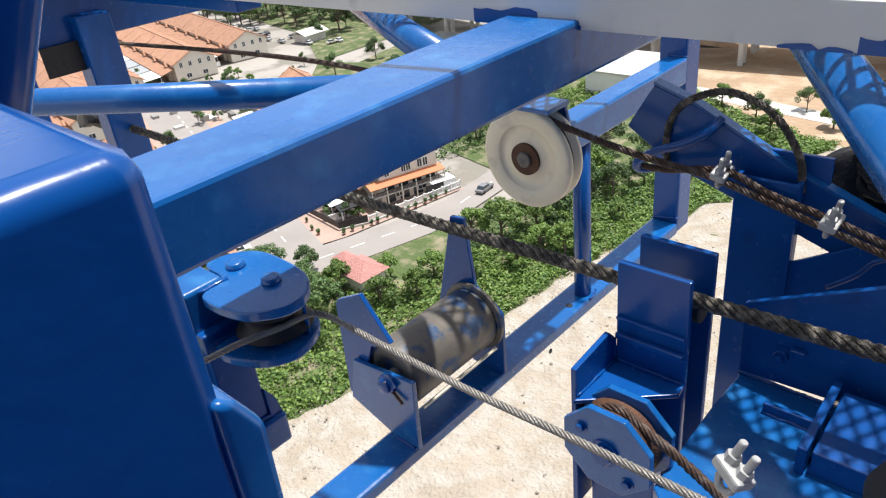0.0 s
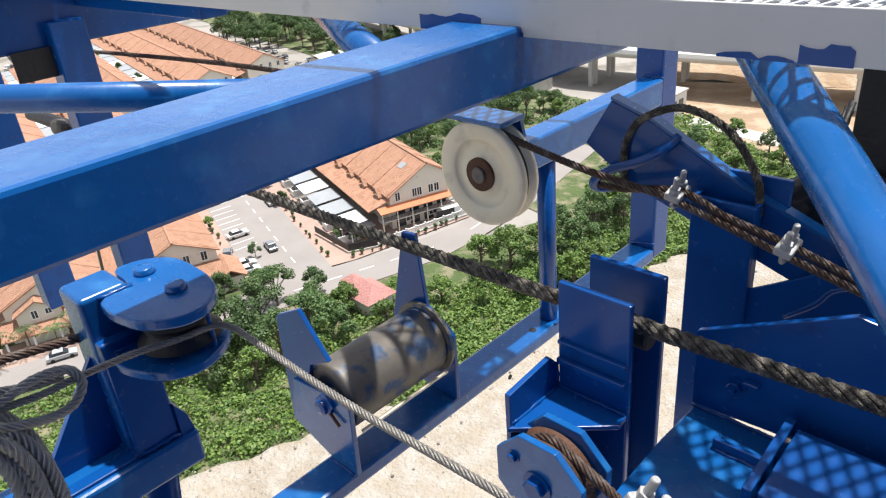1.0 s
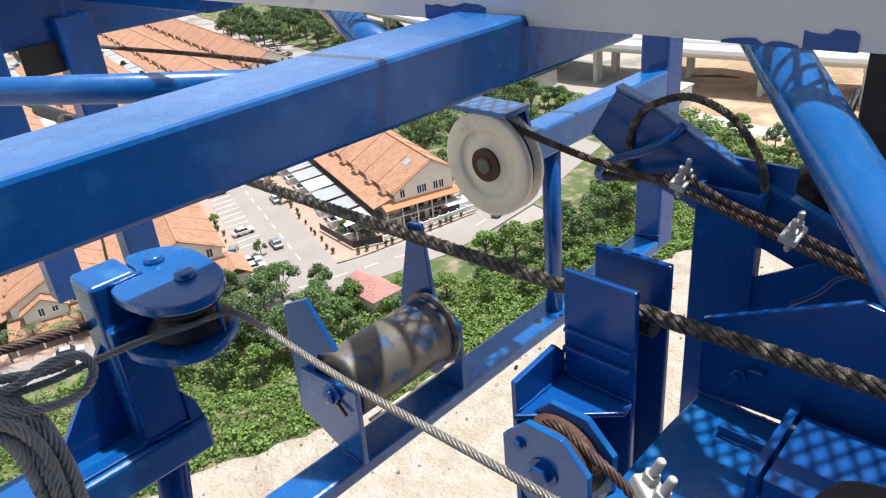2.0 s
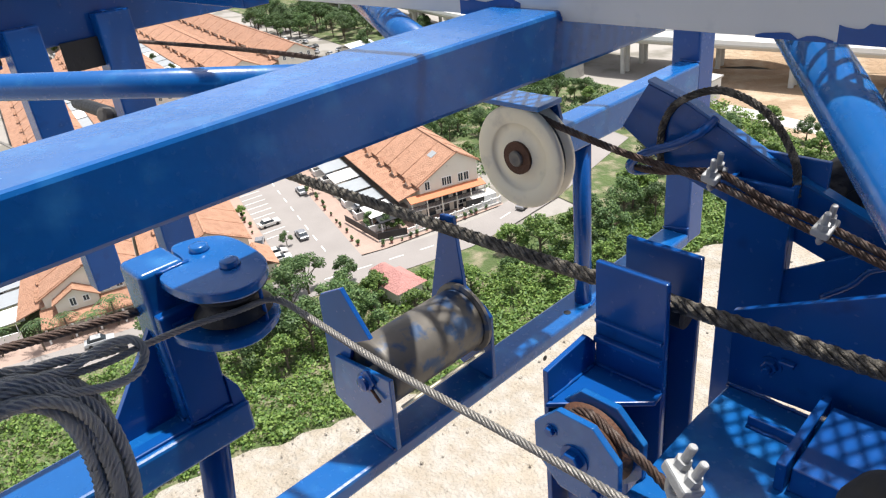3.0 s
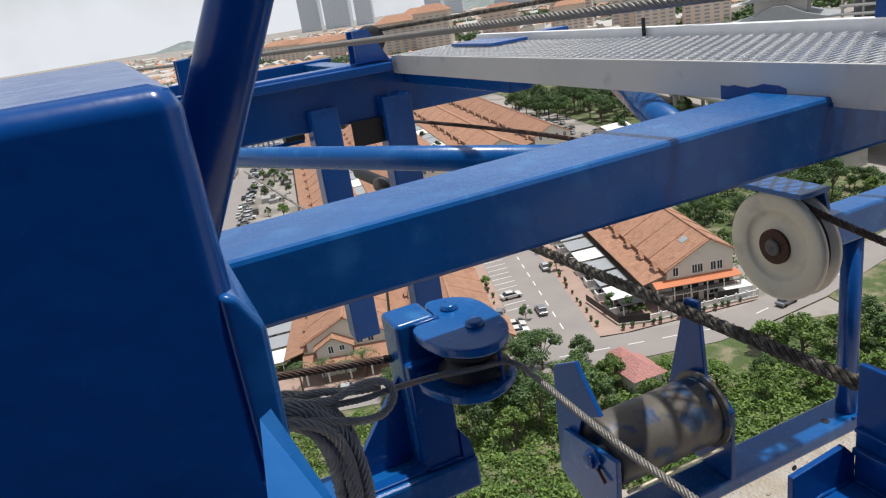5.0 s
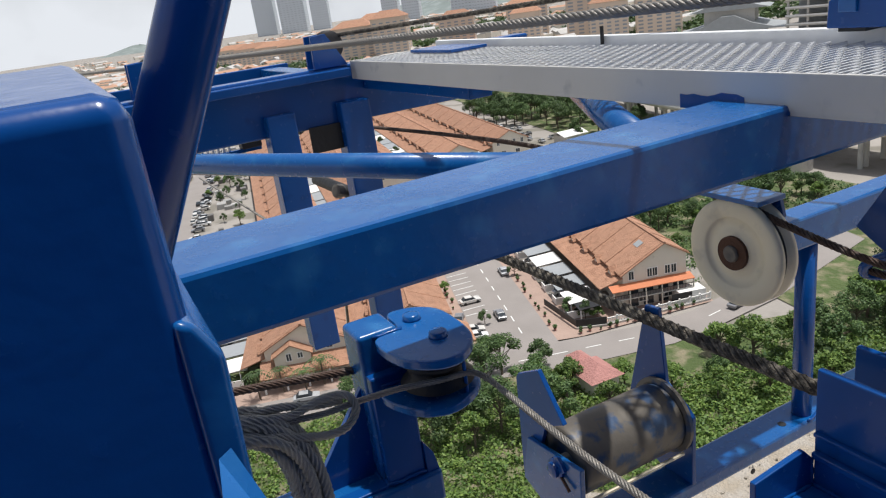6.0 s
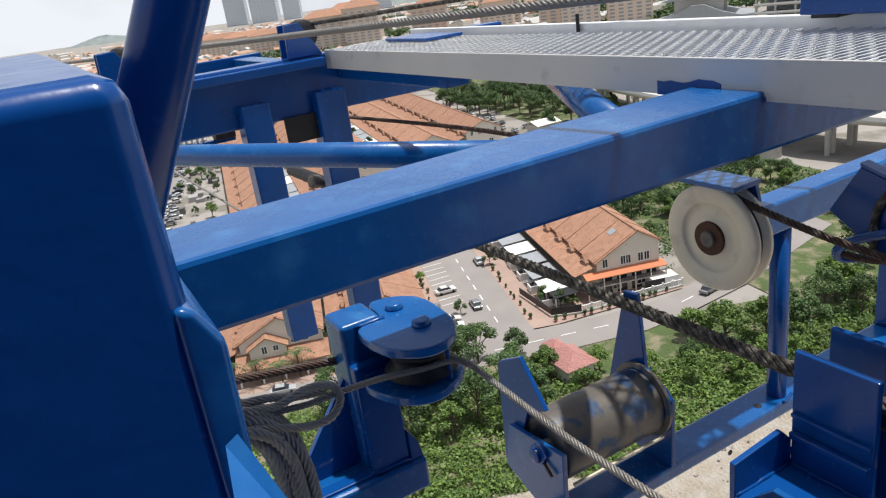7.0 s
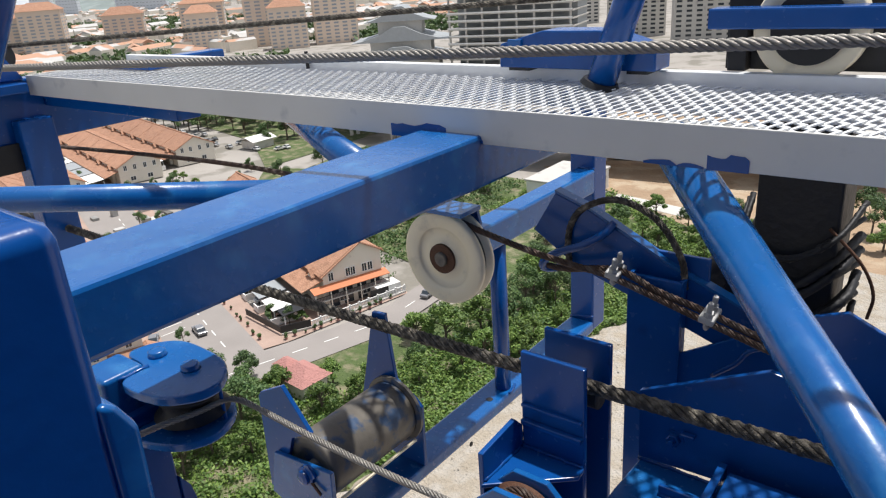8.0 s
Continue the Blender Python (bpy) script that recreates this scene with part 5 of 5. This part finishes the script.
# ---- trees ----
def leaves(verts, faces, c, r, n, size, rng, flat=0.8):
    for _ in range(n):
        d = Vector((rng.gauss(0, 1), rng.gauss(0, 1), rng.gauss(0, 1))).normalized()
        p = Vector(c) + Vector((d.x * r, d.y * r, d.z * r * flat)) * (0.55 + 0.5 * rng.random())
        a = Vector((rng.gauss(0, 1), rng.gauss(0, 1), rng.gauss(0, 0.6))).normalized()
        b = a.cross(d + Vector((0, 0, 0.4))).normalized()
        s = size * rng.uniform(0.6, 1.4)
        k = len(verts)
        verts += [p - a * s, p + b * s * 0.55, p + a * s, p - b * s * 0.55]
        faces.append((k, k + 1, k + 2, k + 3))


def leaf_mesh(name, verts, faces, mat):
    me = bpy.data.meshes.new(name)
    me.from_pydata([tuple(v) for v in verts], [], faces)
    me.materials.append(mat)
    return me


def tree(seed, h, spread, mat, count=190):
    rng = random.Random(seed)
    t = local_thing("tree", Matrix.Translation((0, 0, -200)), "leafy green tree with an uneven crown", "tree", "trees below the crane")
    bm = rod((0, 0, -0.3), (0.1, 0.05, h * 0.55), 0.22, 8, 0.10)
    verts, faces = [], []
    for i in range(15):
        a, u = rng.uniform(0, 6.28), rng.random() ** 0.6
        c = Vector((math.cos(a) * spread * u, math.sin(a) * spread * u, h * (0.92 - 0.42 * u * u) + rng.uniform(-0.12, 0.06) * h))
        rod((0, 0, h * rng.uniform(0.25, 0.5)), c, 0.09, 5, 0.03, bm=bm)
        leaves(verts, faces, c, spread * rng.uniform(0.28, 0.45), count, 0.21, rng)
    part("trunk", bm, BARK, t)
    crown = new("crown", leaf_mesh("crown", verts, faces, mat))
    crown.parent = t
    return t


def palm(seed):
    rng = random.Random(seed)
    t = local_thing("palm_tree", Matrix.Translation((0, 0, -200)), "small palm with drooping fronds", "palm", "palms by the houses")
    part("trunk", rod((0, 0, -0.2), (0.1, 0, 4.2), 0.16, 8, 0.1), BARK, t)
    verts, faces = [], []
    for i in range(13):
        a = 6.283 * i / 13 + rng.uniform(-0.2, 0.2)
        d, s = Vector((math.cos(a), math.sin(a), 0)), Vector((-math.sin(a), math.cos(a), 0))
        for j in range(7):
            u = j / 6
            p = Vector((0.1, 0, 4.2)) + d * 2.1 * u + Vector((0, 0, 0.9 * u - 1.7 * u * u))
            for sg in (-1, 1):
                k = len(verts)
                verts += [p, p + d * 0.25, p + s * sg * 0.5 * (1.1 - u * 0.7) + d * 0.35 + Vector((0, 0, -0.2))]
                faces.append((k, k + 1, k + 2))
    crown = new("crown", leaf_mesh("crown", verts, faces, LEAF))
    crown.parent = t
    return t


KINDS = [tree(1, 8.5, 3.4, LEAF), tree(2, 7.0, 2.8, LEAF), tree(3, 9.5, 3.6, LEAF), tree(4, 5.0, 2.2, LEAF_BRIGHT), tree(5, 6.5, 2.4, LEAF_BRIGHT, 130)]
PALM = palm(9)
rng = random.Random(11)
used = set()


def plant(kind, x, y, s):
    m = pose(x, y, 0, 0, 0, rng.uniform(0, 360))
    src = PALM if kind < 0 else KINDS[kind]
    if kind in used:
        t = copy_thing(src, m)
    else:
        t, src.matrix_world = src, m
        src.matrix_basis = m
        used.add(kind)
    t.scale = (s * rng.uniform(0.9, 1.1), s * rng.uniform(0.9, 1.1), s)


for x, y, k, s in ((-93, 52, 0, 0.9), (-88, 46, 2, 1.0), (-80, 49, 0, 1.05), (-84, 41, 1, 1.1), (-79, 43, 2, 0.9), (-90, 40, 0, 1.0), (-96, 44, 1, 0.9), (-83, 34, 1, 1.0), (-88, 30, 0, 0.8), (-76, 53, 1, 0.8), (-86, 55, 1, 0.8), (-82, 58, 3, 1.0), (-91, 58, 1, 0.7), (-97, 52, 0, 0.7), (-101, 47, 1, 0.8), (-99, 38, 2, 0.8), (-94, 33, 0, 0.9), (-104, 40, 3, 1.2), (-93, 25, 1, 0.9), (-100, 30, 0, 0.8), (-78, 38, 4, 0.9), (-74, 46, 3, 1.0), (-86, 24, 4, 0.9), (-73, 58, 3, 1.0), (-70, 63, 4, 0.8), (-78, 65, 3, 0.8),
                   (-75, 82, 3, 1.1), (-70, 84, 4, 1.2), (-67, 90, 4, 1.2), (-64, 96, 1, 1.0), (-66, 103, 2, 0.9), (-62, 107, 0, 0.9), (-68, 109, 4, 1.3), (-60, 115, 1, 1.0), (-71, 116, 0, 0.9), (-64, 122, 2, 0.9), (-70, 98, 1, 0.9),
                   (-75, 126, 0, 1.0), (-66, 132, 4, 1.2), (-80, 134, 2, 0.8), (-58, 128, 1, 0.9), (-72, 69, 3, 0.9), (-66, 72, 4, 0.8), (-70, 76, 1, 0.6), (-62, 78, 3, 0.9), (-62, 84, 3, 1.0), (-58, 92, 4, 0.8),
                   (-56, 140, 3, 1.1), (-62, 146, 4, 1.0), (-70, 150, 1, 0.9), (-50, 150, 3, 1.1), (-46, 140, 4, 0.7), (-80, 152, 2, 0.8), (-56, 158, 1, 0.8), (-48, 166, 0, 0.7), (-40, 158, 3, 1.0), (-66, 163, 3, 1.0)):
    plant(k, x, y, s)
for i in range(46):
    plant(rng.choice((0, 1, 2, 2)), rng.uniform(-345, -215), rng.uniform(178, 205) + rng.uniform(-8, 8), rng.uniform(0.9, 1.6))
for i in range(22):
    plant(rng.choice((0, 1, 2)), rng.uniform(-185, -112), rng.uniform(138, 168), rng.uniform(0.7, 1.2))
for x, y in ((-128, 113), (-131, 120), (-126, 118), (-134, 126), (-122, 125), (-138, 118)):
    plant(2, x, y, rng.uniform(0.6, 0.8))
for x, y in ((-24, 9), (-12.5, 30), (-8, 6), (-6, 3), (-4, 2), (-12.3, 44), (-27.5, 60), (-12.4, 62), (-50, 10), (-28.5, 28)):
    p = town(x, y)
    plant(rng.choice((3, 1)), p.x, p.y, rng.uniform(0.4, 0.65))
for x, y in ((-66, -3), (-62, -2), (-58, -4), (-72, -1), (-55, -2), (-80, 4)):
    p = town(x, y)
    plant(-1, p.x, p.y, rng.uniform(0.9, 1.2))
for i in range(40):
    p = (rng.uniform(-420, -170), rng.uniform(-20, 150))
    plant(rng.choice((0, 1, 3)), p[0], p[1], rng.uniform(0.4, 0.7))


def undergrowth(name, label, n, spot, size, mat, tall):
    r = random.Random(len(name) + n)
    verts, faces = [], []
    for _ in range(n):
        p = spot(r)
        if p is None:
            continue
        h = tall * (0.4 + 0.6 * max(0, noise.noise(Vector((p[0] * 0.25, p[1] * 0.25, 2))) + 0.5))
        leaves(verts, faces, (p[0], p[1], h * 0.5), h * 0.75 + 0.25, 9, size, r, 0.7)
    ob = new(name, leaf_mesh(name, verts, faces, mat))
    tagged(ob, label, "undergrowth", kind="stuff")


def by_the_dirt(r):
    y = r.uniform(0, 150)
    return (edge_x(y) - r.random() ** 1.4 * (30 if y < 60 else 17) - 0.6 + noise.noise(Vector((0, y * 0.22, 3))) * 2.6, y)


undergrowth("undergrowth", "bright green scrub along the earth edge", 7500, by_the_dirt, 0.28, LEAF_BRIGHT, 1.3)


def by_the_soil(r):
    x, y = r.uniform(-105, -30), r.uniform(146, 176)
    return None if inside(x, y, SOIL_POLY) else (x, y)


undergrowth("scrub", "green scrub between earth field and viaduct", 1600, by_the_soil, 0.35, LEAF_BRIGHT, 1.4)


def behind_the_road(r):
    x, y = r.uniform(-150, -56), r.uniform(84, 172)
    p = TM.inverted() @ Vector((x, y, 0))
    if x > edge_x(y) - 1 or inside(x, y, SOIL_POLY) or -13 < p.y < 4.5 + max(0, p.x - 14) * 0.55 or (p.x < 19 and p.y > -1) or (-101 < x < -85 and y > 156):
        return None
    return (x, y) if noise.noise(Vector((x * 0.06, y * 0.06, 7))) > -0.12 else None


for i in range(70):
    p = behind_the_road(rng)
    if p and p[0] > -128:
        plant(rng.choice((1, 3, 4, 4)), p[0], p[1], rng.uniform(0.55, 1.1))
undergrowth("thicket", "dense green thicket behind the street", 5200, behind_the_road, 0.33, LEAF, 1.7)


def far_green(r):
    x, y = r.uniform(-1500, -450), r.uniform(-100, 900)
    return (x, y) if noise.noise(Vector((x * 0.008, y * 0.008, 4))) > -0.05 else None


undergrowth("far_wood", "hazy far woods between the houses", 9000, far_green, 2.6, LEAF, 9)


def far_houses():
    r = random.Random(21)
    walls, roofs = bmesh.new(), bmesh.new()
    for _ in range(1300):
        d = 420 * (r.random() * 5.5 + 1) ** 1.0
        a = radians(r.uniform(38, 96))
        x, y = -d * math.sin(a), d * math.cos(a)
        if noise.noise(Vector((x * 0.006, y * 0.006, 8))) < -0.12 or (x > -470 and y < 260):
            continue
        w, l, h = r.uniform(8, 16), r.uniform(14, 60), r.uniform(5, 9)
        if abs(x) < 560 and y > 300:
            continue
        q = Matrix.Translation((x, y, 0)) @ Matrix.Rotation(radians(r.choice((78, 60, 168, 20)) + r.uniform(-6, 6)), 4, "Z")
        cs = [q @ Vector(c) for c in ((-w / 2, -l / 2, 0), (w / 2, -l / 2, 0), (w / 2, l / 2, 0), (-w / 2, l / 2, 0))]
        lo = [walls.verts.new(c - Vector((0, 0, 0.4))) for c in cs]
        hi = [walls.verts.new(c + Vector((0, 0, h))) for c in cs]
        for i in range(4):
            walls.faces.new((lo[i], lo[(i + 1) % 4], hi[(i + 1) % 4], hi[i]))
        ro = [roofs.verts.new(c + Vector((0, 0, h))) for c in cs]
        a1, a2 = roofs.verts.new(q @ Vector((0, -l / 2, h + w * 0.25))), roofs.verts.new(q @ Vector((0, l / 2, h + w * 0.25)))
        roofs.faces.new((ro[0], ro[3], a2, a1))
        roofs.faces.new((ro[2], ro[1], a1, a2))
        roofs.faces.new((ro[1], ro[0], a1))
        roofs.faces.new((ro[3], ro[2], a2))
    me = link_mesh("far_houses", walls, PLASTER)
    tagged(me, "sea of small far houses with pale walls", "houses", kind="stuff")
    tagged(link_mesh("far_roofs", roofs, ROOF_FAR), "orange and grey roofs of the far houses", "roofs", kind="stuff")


ROOF_FAR = material("far_roof_tile", (0.46, 0.27, 0.18), 0.85, vary=0.2, scale=0.01, second=(0.48, 0.47, 0.45), patch=(0.48, 0.52))
far_houses()


for x, y, k, sc in ((-20.6, 170, 0, 1.1), (-17, 161, 3, 1.2), (-24, 182, 1, 1.1), (-13, 168, 2, 1.0), (-28, 176, 4, 1.0), (-10, 178, 0, 1.0)):
    plant(k, x, y, sc)


# ---- potted plants along the pavements ----
def potted_plant(seed):
    r = random.Random(seed)
    t = local_thing("potted_plant", Matrix.Translation((0, 0, -200)), "small leafy shrub in a clay pot on the pavement", "potted plant", "pots along the pavement")
    part("pot", lathe([(0.02, 0), (0.22, 0.0), (0.32, 0.5), (0.34, 0.52), (0.28, 0.5), (0.02, 0.46)], (0, 0, 0), (0, 0, 1), 12), ROOF_RED, t)
    verts, faces = [], []
    for _ in range(4):
        leaves(verts, faces, (r.uniform(-0.2, 0.2), r.uniform(-0.2, 0.2), r.uniform(0.6, 1.3)), r.uniform(0.25, 0.45), 26, 0.22, r)
    bush = new("foliage", leaf_mesh("foliage", verts, faces, LEAF))
    bush.parent = t
    return t


POTS = [potted_plant(k) for k in (3, 8)]
unused = list(POTS)
pot_rng = random.Random(21)
for i in range(34):
    if i < 14:
        p = town(-8.5 + i * 1.7 + pot_rng.uniform(-0.5, 0.5), -2.6 + i * 0.17 + pot_rng.uniform(-0.4, 0.4))
    elif i < 24:
        p = town(-12.6 + pot_rng.uniform(-0.4, 0.4), 1 + (i - 14) * 3.1 + pot_rng.uniform(-1, 1))
    else:
        p = town(-28.6 + pot_rng.uniform(-0.7, 0.7), 1 + (i - 24) * 3.4 + pot_rng.uniform(-1, 1))
    s = pot_rng.uniform(0.55, 1.0)
    m = pose(p.x, p.y, -0.06, 0, 0, pot_rng.uniform(0, 360)) @ Matrix.Scale(s, 4)
    if unused:
        q = unused.pop()
        q.matrix_world = m
        q.matrix_basis = m
    else:
        copy_thing(POTS[i % 2], m)

# ---- parked cars ----
def car(mat, word):
    t = local_thing("car", Matrix.Translation((0, 0, -200)), word + " parked car on the street", "car", "parked cars")
    part("body", prism([(-2.15, 0.35), (2.15, 0.35), (2.2, 0.75), (1.25, 0.92), (-1.6, 0.95), (-2.2, 0.85)], "y", -0.85, 0.85, 0.06), mat, t)
    part("cabin", prism([(-1.75, 0.93), (1.05, 0.9), (0.35, 1.42), (-1.2, 1.45)], "y", -0.74, 0.74, 0.05), GLASS, t)
    part("roof", prism([(-1.2, 1.43), (0.36, 1.41), (0.25, 1.48), (-1.1, 1.51)], "y", -0.68, 0.68, 0.02), mat, t)
    for x in (-1.35, 1.35):
        for y in (-0.8, 0.8):
            part("wheel", rod((x, y - 0.1, 0.32), (x, y + 0.1, 0.32), 0.32, 14), TYRE, t)
    return t


FLEET = [car(m, w) for m, w in zip(CARS, ("white", "silver", "black", "grey", "pearl white"))]
free = list(FLEET)


def park(x, y, turn):
    m = pose(x, y, 0.0, 0, 0, turn)
    if free:
        c = free.pop()
        c.matrix_world = m
        c.matrix_basis = m
    else:
        copy_thing(rng.choice(FLEET), m)


for x, y, a in ((-24.6, 20, 8), (-20.6, 10.7, 92), (-24.6, 45, 8), (-14.4, 32.7, 90), (-24.5, 54, 8), (-28.4, 12.5, 75), (-6, 16, 0), (-6, 23, 0), (-6, 36, 0), (-6, 49, 0), (-26.8, 6.2, 0), (-26.8, 3.4, 0), (-5, 5.5, 5), (20.5, -4, 25), (-32, -1, 0), (-58, -6.4, 0), (-47, -10, 0), (-74, 20, 0), (-74, 33, 0)):
    p = town(x, y)
    park(p.x, p.y, a + 71.5)
for i in range(26):
    u = rng.random()
    side = rng.choice((-5.5, 5.5))
    park(-242 - 130 * u + side * 0.2, 22 + 36 * u + side, 158 + rng.uniform(-5, 5))
for i in range(20):
    park(rng.uniform(-300, -215), rng.uniform(160, 176), rng.choice((78, 168)))
for i in range(40):
    u = rng.random()
    k = rng.choice(((-232, 133), (-226, 96), (-196, 62), (-188, 28)))
    park(k[0] - 150 * u * 0.978 - 8 * 0.2, k[1] + 150 * u * 0.208 - 8.5, 78 + rng.choice((0, 90)))

# yard roofs, sheds and small trees along the far street
FAR_ROWS = ((-228, 113, 190), (-232, 137, 190), (-224, 86, 120), (-198, 66, 150), (-192, 42, 170), (-250, -10, 160))


def free_of_rows(x, y):
    """Whether a spot lies clear of the far rows' houses and of the far street."""
    for rx, ry, ln in FAR_ROWS:
        u = (rx - x) * 0.978 + (y - ry) * 0.208
        v = (x - rx) * 0.208 + (y - ry) * 0.978
        if -3 < u < ln + 3 and -7 < v < 16:
            return False
    return abs((y - 11) - (-190 - x) * 0.25) > 8


YARD = leaf_material("yard_roof_sheets", (0.16, 0.15, 0.14), (0.80, 0.79, 0.76))
yards = bmesh.new()
yard_rng = random.Random(33)
for _ in range(900):
    x, y = yard_rng.uniform(-430, -165), yard_rng.uniform(-40, 190)
    if not free_of_rows(x, y) or y > 118:
        continue
    w, l, h = yard_rng.uniform(0.5, 1.7), yard_rng.uniform(0.8, 2.6), yard_rng.uniform(0.8, 2.4)
    r = bmesh.ops.create_cube(yards, size=1)
    bmesh.ops.scale(yards, vec=(2 * w, 2 * l, h), verts=r["verts"])
    bmesh.ops.rotate(yards, cent=(0, 0, 0), matrix=Matrix.Rotation(radians(78 + yard_rng.uniform(-4, 4)), 3, "Z"), verts=r["verts"])
    bmesh.ops.translate(yards, vec=(x, y, h / 2 - 0.3), verts=r["verts"])
tagged(link_mesh("yard_sheds", yards, YARD), "white and grey yard roofs and sheds between the far rows", "sheds", kind="stuff")
count = 0
while count < 110:
    x, y = yard_rng.uniform(-400, -165), yard_rng.uniform(-30, 130)
    if free_of_rows(x, y):
        plant(yard_rng.choice((1, 1, 3, 4)), x, y, yard_rng.uniform(0.35, 0.8))
        count += 1
for i in range(60):
    u, side = yard_rng.random(), yard_rng.choice((-6.5, -4.2, 4.2, 6.5))
    park(-200 - 200 * u, 12 + 50 * u + side, 164 + yard_rng.uniform(-6, 6) + (90 if abs(side) > 6 else 0))

# litter of stones on the dirt
bm = bmesh.new()
for i in range(900):
    y = rng.uniform(10, 120)
    x = edge_x(y) + rng.random() ** 2 * 45
    s = 0.04 + 0.2 * rng.random() ** 3
    r = bmesh.ops.create_icosphere(bm, subdivisions=1, radius=s)
    bmesh.ops.translate(bm, vec=(x, y, 0.3 + s * 0.3), verts=r["verts"])
tagged(link_mesh("stones", bm, DIRT), "loose pale stones and clods on the earth", "stones", kind="stuff")
